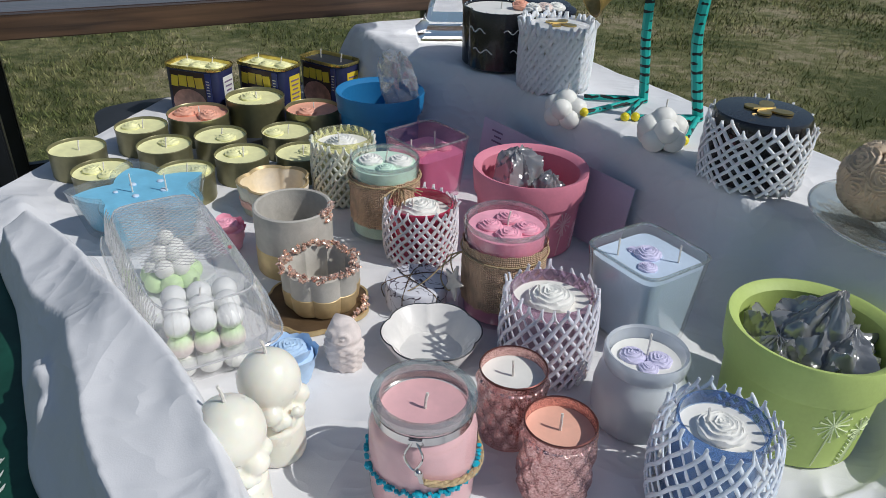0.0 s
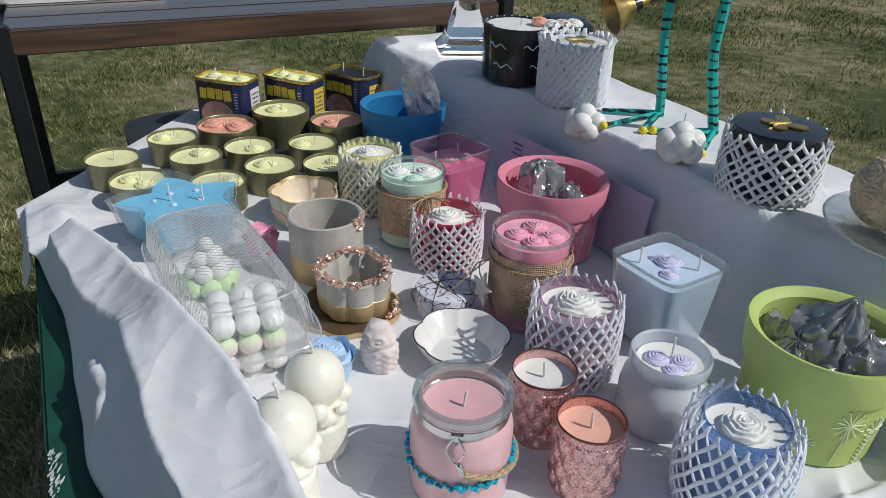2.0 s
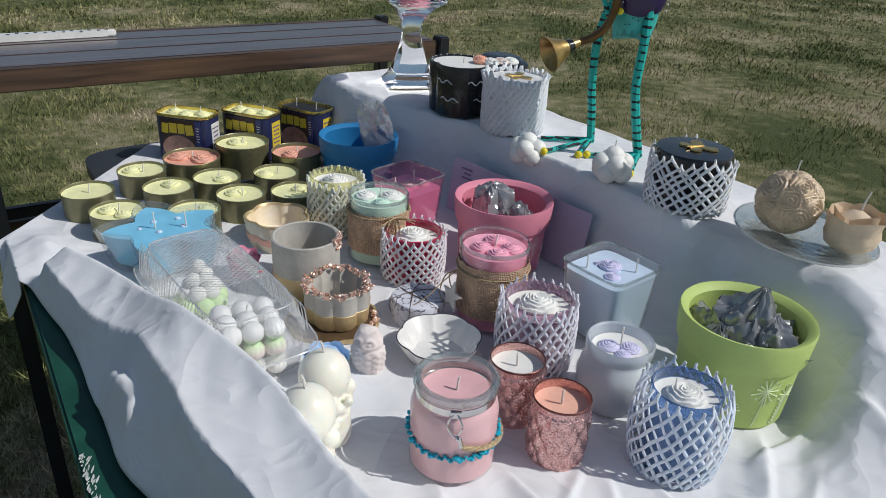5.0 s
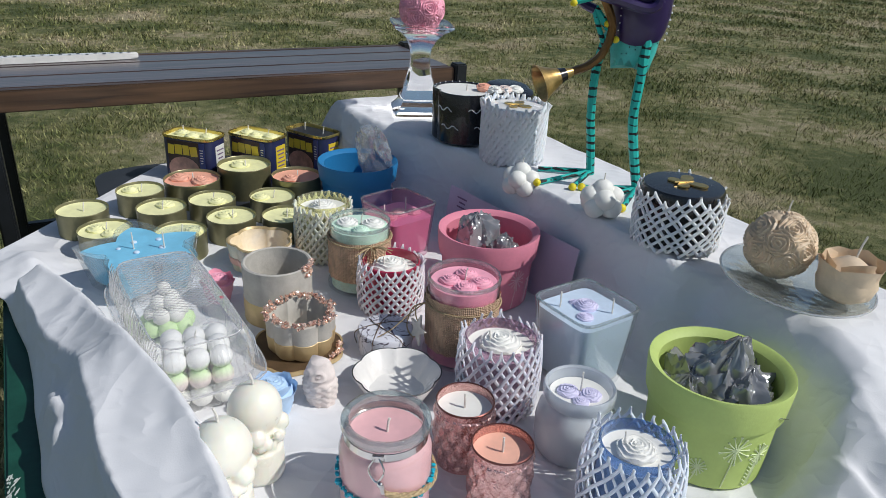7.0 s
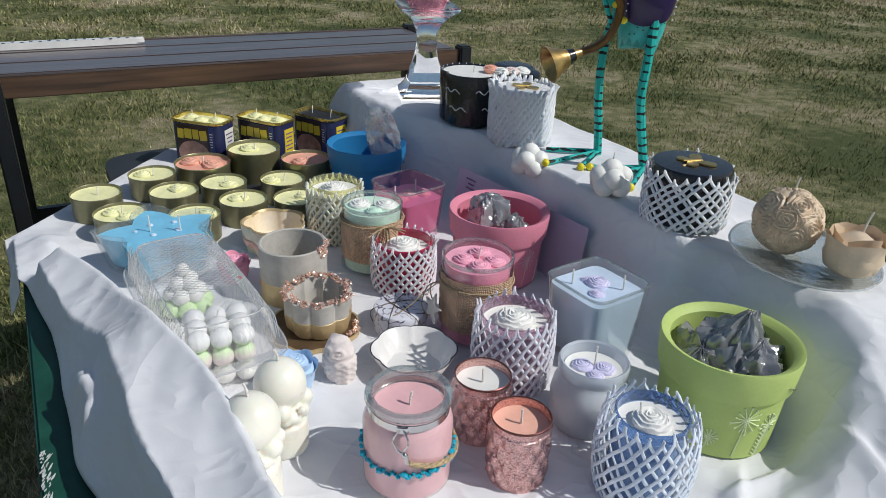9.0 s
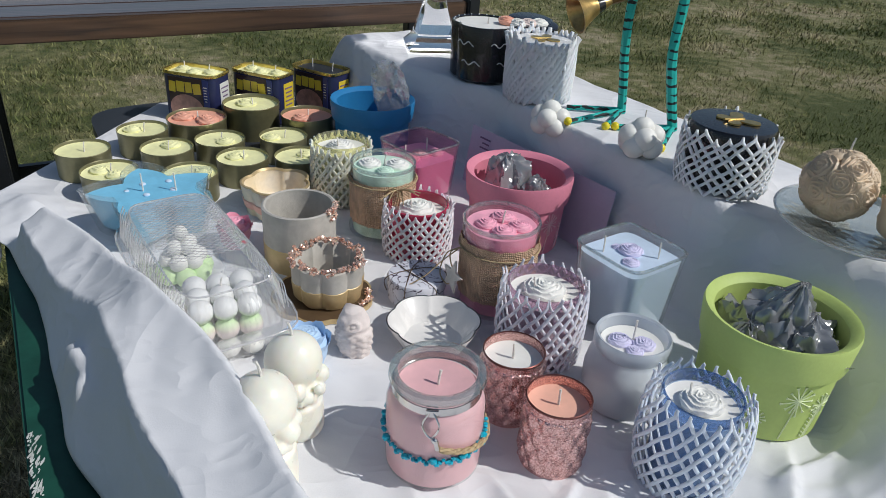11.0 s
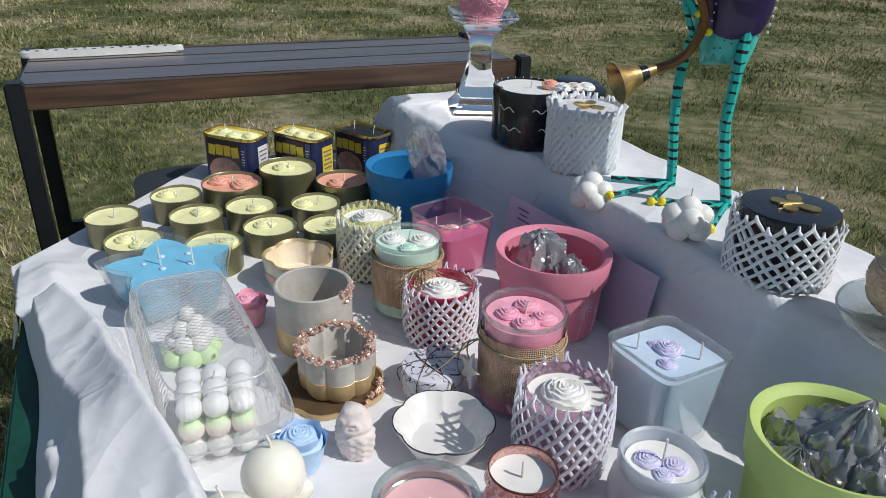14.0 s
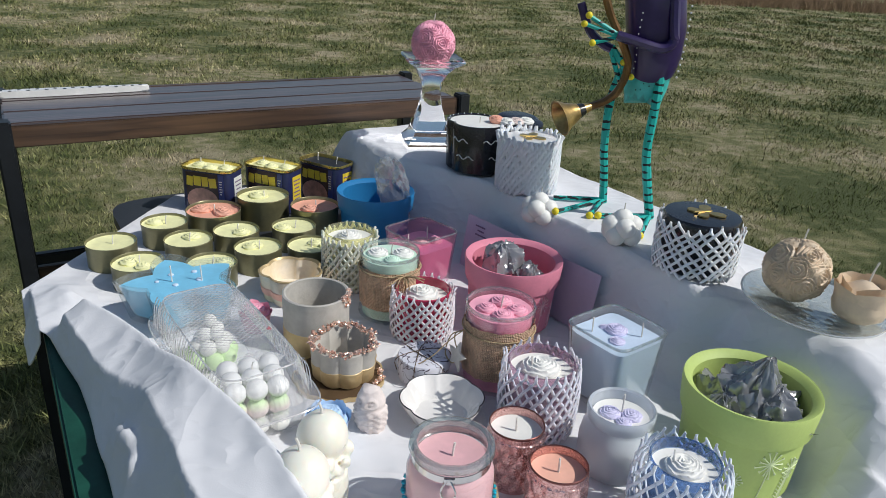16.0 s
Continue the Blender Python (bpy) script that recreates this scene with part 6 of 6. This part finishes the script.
n0 = 0
tube(bm, bez([F1 + Vector((0, 0, 0.003)), (0.221, 0.400, 0.928), (0.216, 0.400, 0.965), (0.214, 0.398, 1.026), (0.222, 0.392, 1.075), (0.240, 0.385, 1.100)], 6), 0.0062, 8)
tube(bm, bez([F2 + Vector((0, 0, 0.003)), (0.269, 0.340, 0.944), (0.263, 0.340, 0.984), (0.265, 0.342, 1.037), (0.268, 0.350, 1.085)], 6), 0.0066, 8)
tube(bm, bez([(0.196, 0.352, 1.118), (0.206, 0.350, 1.106), (0.213, 0.348, 1.098)], 4), 0.0034, 6)
tube(bm, bez([(0.196, 0.352, 1.116), (0.210, 0.350, 1.096), (0.225, 0.348, 1.080)], 4), 0.0034, 6)
tube(bm, bez([(0.194, 0.352, 1.114), (0.204, 0.350, 1.090), (0.213, 0.348, 1.070)], 4), 0.0034, 6)
tube(bm, [(0.198, 0.340, 1.135), (0.158, 0.340, 1.156)], 0.0030, 6)
tube(bm, [(0.198, 0.340, 1.133), (0.153, 0.340, 1.146)], 0.0030, 6)
tube(bm, [(0.198, 0.340, 1.131), (0.167, 0.340, 1.122)], 0.0030, 6)
toes = [(F1, (0.144, 0.339)), (F1, (0.193, 0.329)), (F1, (0.150, 0.404)), (F2, (0.206, 0.332)), (F2, (0.250, 0.259)), (F2, (0.232, 0.300))]
for F, (ex, ey) in toes:
    e = Vector((ex, ey, BOX_Z))
    tube(bm, [F + Vector((0, 0, 0.007)), F.lerp(e, 0.6) + Vector((0, 0, 0.006)), e + Vector((0, 0, 0.005))], 0.0036, 8)
slot(n0, 0)
n0 = len(bm.faces)
for F, (ex, ey) in toes:
    if ex not in (0.150, 0.232):
        ball(bm, 0.0058, (ex, ey, BOX_Z + 0.006), 2)
for p in ((0.213, 0.346, 1.098), (0.226, 0.346, 1.079), (0.214, 0.346, 1.069), (0.157, 0.339, 1.157), (0.152, 0.339, 1.146), (0.166, 0.339, 1.122)):
    ball(bm, 0.0048, p, 2)
slot(n0, 1)
n0 = len(bm.faces)
# feathered belly: a rounded shell with a jagged hem
hem, last = 28, None
for j in range(7):
    q = j / 6
    ring = []
    for i in range(hem):
        a = 2 * math.pi * i / hem
        drop = (0.006 if i % 2 else -0.004) if j == 6 else 0.0
        k = 0.55 + 0.45 * math.sin(math.pi * min(1.0, 0.25 + 0.55 * q))
        ring.append(bm.verts.new((0.258 + 0.031 * k * math.cos(a) - 0.004 * q, 0.372 + 0.026 * k * math.sin(a), 1.098 - 0.046 * q - drop - 0.010 * q * math.cos(a + 0.5) ** 2)))
    if last:
        for i in range(hem):
            bm.faces.new((last[i], last[(i + 1) % hem], ring[(i + 1) % hem], ring[i]))
    last = ring
bm.faces.new(last)
slot(n0, 6)
n0 = len(bm.faces)
for k in range(26):
    rr = random.Random(k)
    a = -2.9 + 2.6 * rr.random()
    ball(bm, 0.0011, (0.257 + 0.030 * math.cos(a), 0.372 + 0.0255 * math.sin(a), 1.058 + 0.026 * rr.random()), 1)
slot(n0, 7)
n0 = len(bm.faces)
# coat: a rounded upright shell, open hem below
prof = [(1.078, 0.030, 0.0), (1.088, 0.033, 0.001), (1.110, 0.0365, 0.001), (1.145, 0.040, -0.002), (1.180, 0.040, -0.008), (1.215, 0.034, -0.014), (1.240, 0.022, -0.020)]
last = None
for z, r, dx in prof:
    ring = []
    for i in range(36):
        a = 2 * math.pi * i / 36
        bx, by = boxy(2.8, 0.80)(a)
        ring.append(bm.verts.new((0.257 + dx + r * bx, 0.368 + r * by, z + (0.006 * math.cos(a * 2 + 0.6) if z < 1.09 else 0.0) - 0.10 * (r * bx) * (1 if z < 1.09 else 0))))
    if last:
        for i in range(36):
            bm.faces.new((last[i], last[(i + 1) % 36], ring[(i + 1) % 36], ring[i]))
    else:
        bm.faces.new(ring[::-1])
    last = ring
bm.faces.new(last)
tube(bm, bez([(0.197, 0.336, 1.134), (0.230, 0.331, 1.126), (0.258, 0.329, 1.121), (0.271, 0.330, 1.130), (0.270, 0.332, 1.150), (0.266, 0.338, 1.190)], 6), 0.0068, 8)
tube(bm, bez([(0.150, 0.372, 1.170), (0.158, 0.370, 1.150), (0.168, 0.366, 1.132), (0.182, 0.358, 1.120), (0.196, 0.352, 1.114)], 6), 0.0060, 8)
slot(n0, 2)
n0 = len(bm.faces)
tube(bm, bez([(0.172, 0.350, 1.200), (0.185, 0.346, 1.162), (0.212, 0.344, 1.115), (0.219, 0.344, 1.089), (0.211, 0.344, 1.061), (0.194, 0.343, 1.044), (0.173, 0.342, 1.035)], 7), 0.0056, 8)
slot(n0, 3)
n0 = len(bm.faces)
hb = bmesh.new()
lathe(hb, [(0.0055, 0), (0.008, 0.010), (0.011, 0.020), (0.018, 0.036), (0.0245, 0.046), (0.0255, 0.048), (0.0235, 0.0475), (0.016, 0.034), (0.005, 0.01)], 24)
mouth = Vector((0.175, 0.342, 1.036))
bmesh.ops.transform(hb, matrix=Matrix.Translation(mouth) @ Vector((-1, -0.35, -0.36)).to_track_quat("Z", "Y").to_matrix().to_4x4(), verts=hb.verts)
hm = bpy.data.meshes.new("bell")
hb.to_mesh(hm)
hb.free()
bm.from_mesh(hm)
bpy.data.meshes.remove(hm)
slot(n0, 4)
for f in bm.faces[n0:]:
    if 0.013 < (f.calc_center_median() - mouth).length < 0.022:
        f.material_index = 7
n0 = len(bm.faces)
for k in range(18):
    z = 1.082 + 0.0085 * k
    ball(bm, 0.0016, (0.2885 + 0.0045 * math.sin((z - 1.08) * 22), 0.346, z), 1)
for k in range(9):
    ball(bm, 0.0010, (0.226 + 0.0008 * math.sin(k), 0.3375, 1.092 + 0.009 * k), 1)
slot(n0, 5)
solo("bird_sculpture", bm, [TEAL, YELLOW, PURPLE, BRASS_DARK, BRASS, WHITE_PAINT, mat("plain teal paint", (0.06, 0.50, 0.46), 0.35, var=0.12, scale=60, bump=0.2, coat=0.2), BLACK], pose(0, 0, 0), "painted metal bird sculpture in teal and purple holding a horn", "sculpture")

# ---- glass plate with two wax candles ----
pz = top_z(0.400, 0.078) + 0.004
gl = thing("glass_plate", pose(0.402, 0.074, pz, 3, 2, 0), "round pressed glass plate on the cloth", "plate")
part("plate", turned([(0, 0), (0.036, 0), (0.044, 0.002), (0.070, 0.008), (0.078, 0.0115), (0.077, 0.013), (0.068, 0.0105), (0.038, 0.005), (0, 0.004)], 60, scallop(40, 0.012)), PRESSED, gl, shadow=False)
# The rim's glint is put in as whitish colour.
part("rim", tube(bmesh.new(), [(0.0772 * math.cos(a), 0.0772 * math.sin(a), 0.0125) for a in (2 * math.pi * k / 60 for k in range(61))], 0.0013, 6), RIB_GLINT, gl, "thick glass rim with its glint in the colour", shadow=False)
rb = thing("rose_ball_candle", pose(0.386, 0.094, pz + 0.006 + 0.034), "tan wax ball candle carved with roses", "candle", "rose ball candles")
rose_ball(rb, 0.0342, WAX_TAN, 24, 9, 0.44)
wick(rb, 0, 0, 0.040, 0.010)
tu = thing("tulip_candle", pose(0.440, 0.048, pz + 0.006), "tan wax tulip candle with a tall wick", "candle")
part("bud", turned([(0, 0), (0.018, 0), (0.026, 0.006), (0.0295, 0.018), (0.0270, 0.030), (0.017, 0.037), (0.008, 0.043), (0, 0.045)], 32, scallop(5, 0.04)), WAX_TAN, tu)
for ring, (n, r, top) in enumerate(((4, 0.0305, 0.046), (3, 0.0235, 0.050))):
    for k in range(n):
        bm = bmesh.new()
        petal(bm, Matrix.Scale(r, 4), 6.283 * k / n + 0.6 * ring, 0.95, 0.86, 1.0, 0.22, top / r, 0.3, None)
        part("petal", bm, WAX_TAN, tu, sharp=180)
wick(tu, 0.004, 0.002, 0.040, 0.026, (0.006, 0.002), 0.0011)

# ---- small dry crumbs on the open cloth ----
bm = bmesh.new()
rs = random.Random(21)
for k in range(26):
    x, y = 0.02 + 0.36 * rs.random(), -0.30 + 0.10 * rs.random()
    z = top_z(x, y) + 0.0008
    a, ln = 6.28 * rs.random(), 0.0008 + 0.0022 * rs.random() ** 2
    tube(bm, [(x, y, z), (x + ln * math.cos(a), y + ln * math.sin(a), z + 0.0003)], 0.0004, 5)
solo("crumbs", bm, BROWN_BARK, pose(0, 0, 0), "tiny dry brown crumbs on the white cloth", "crumbs", kind="stuff")
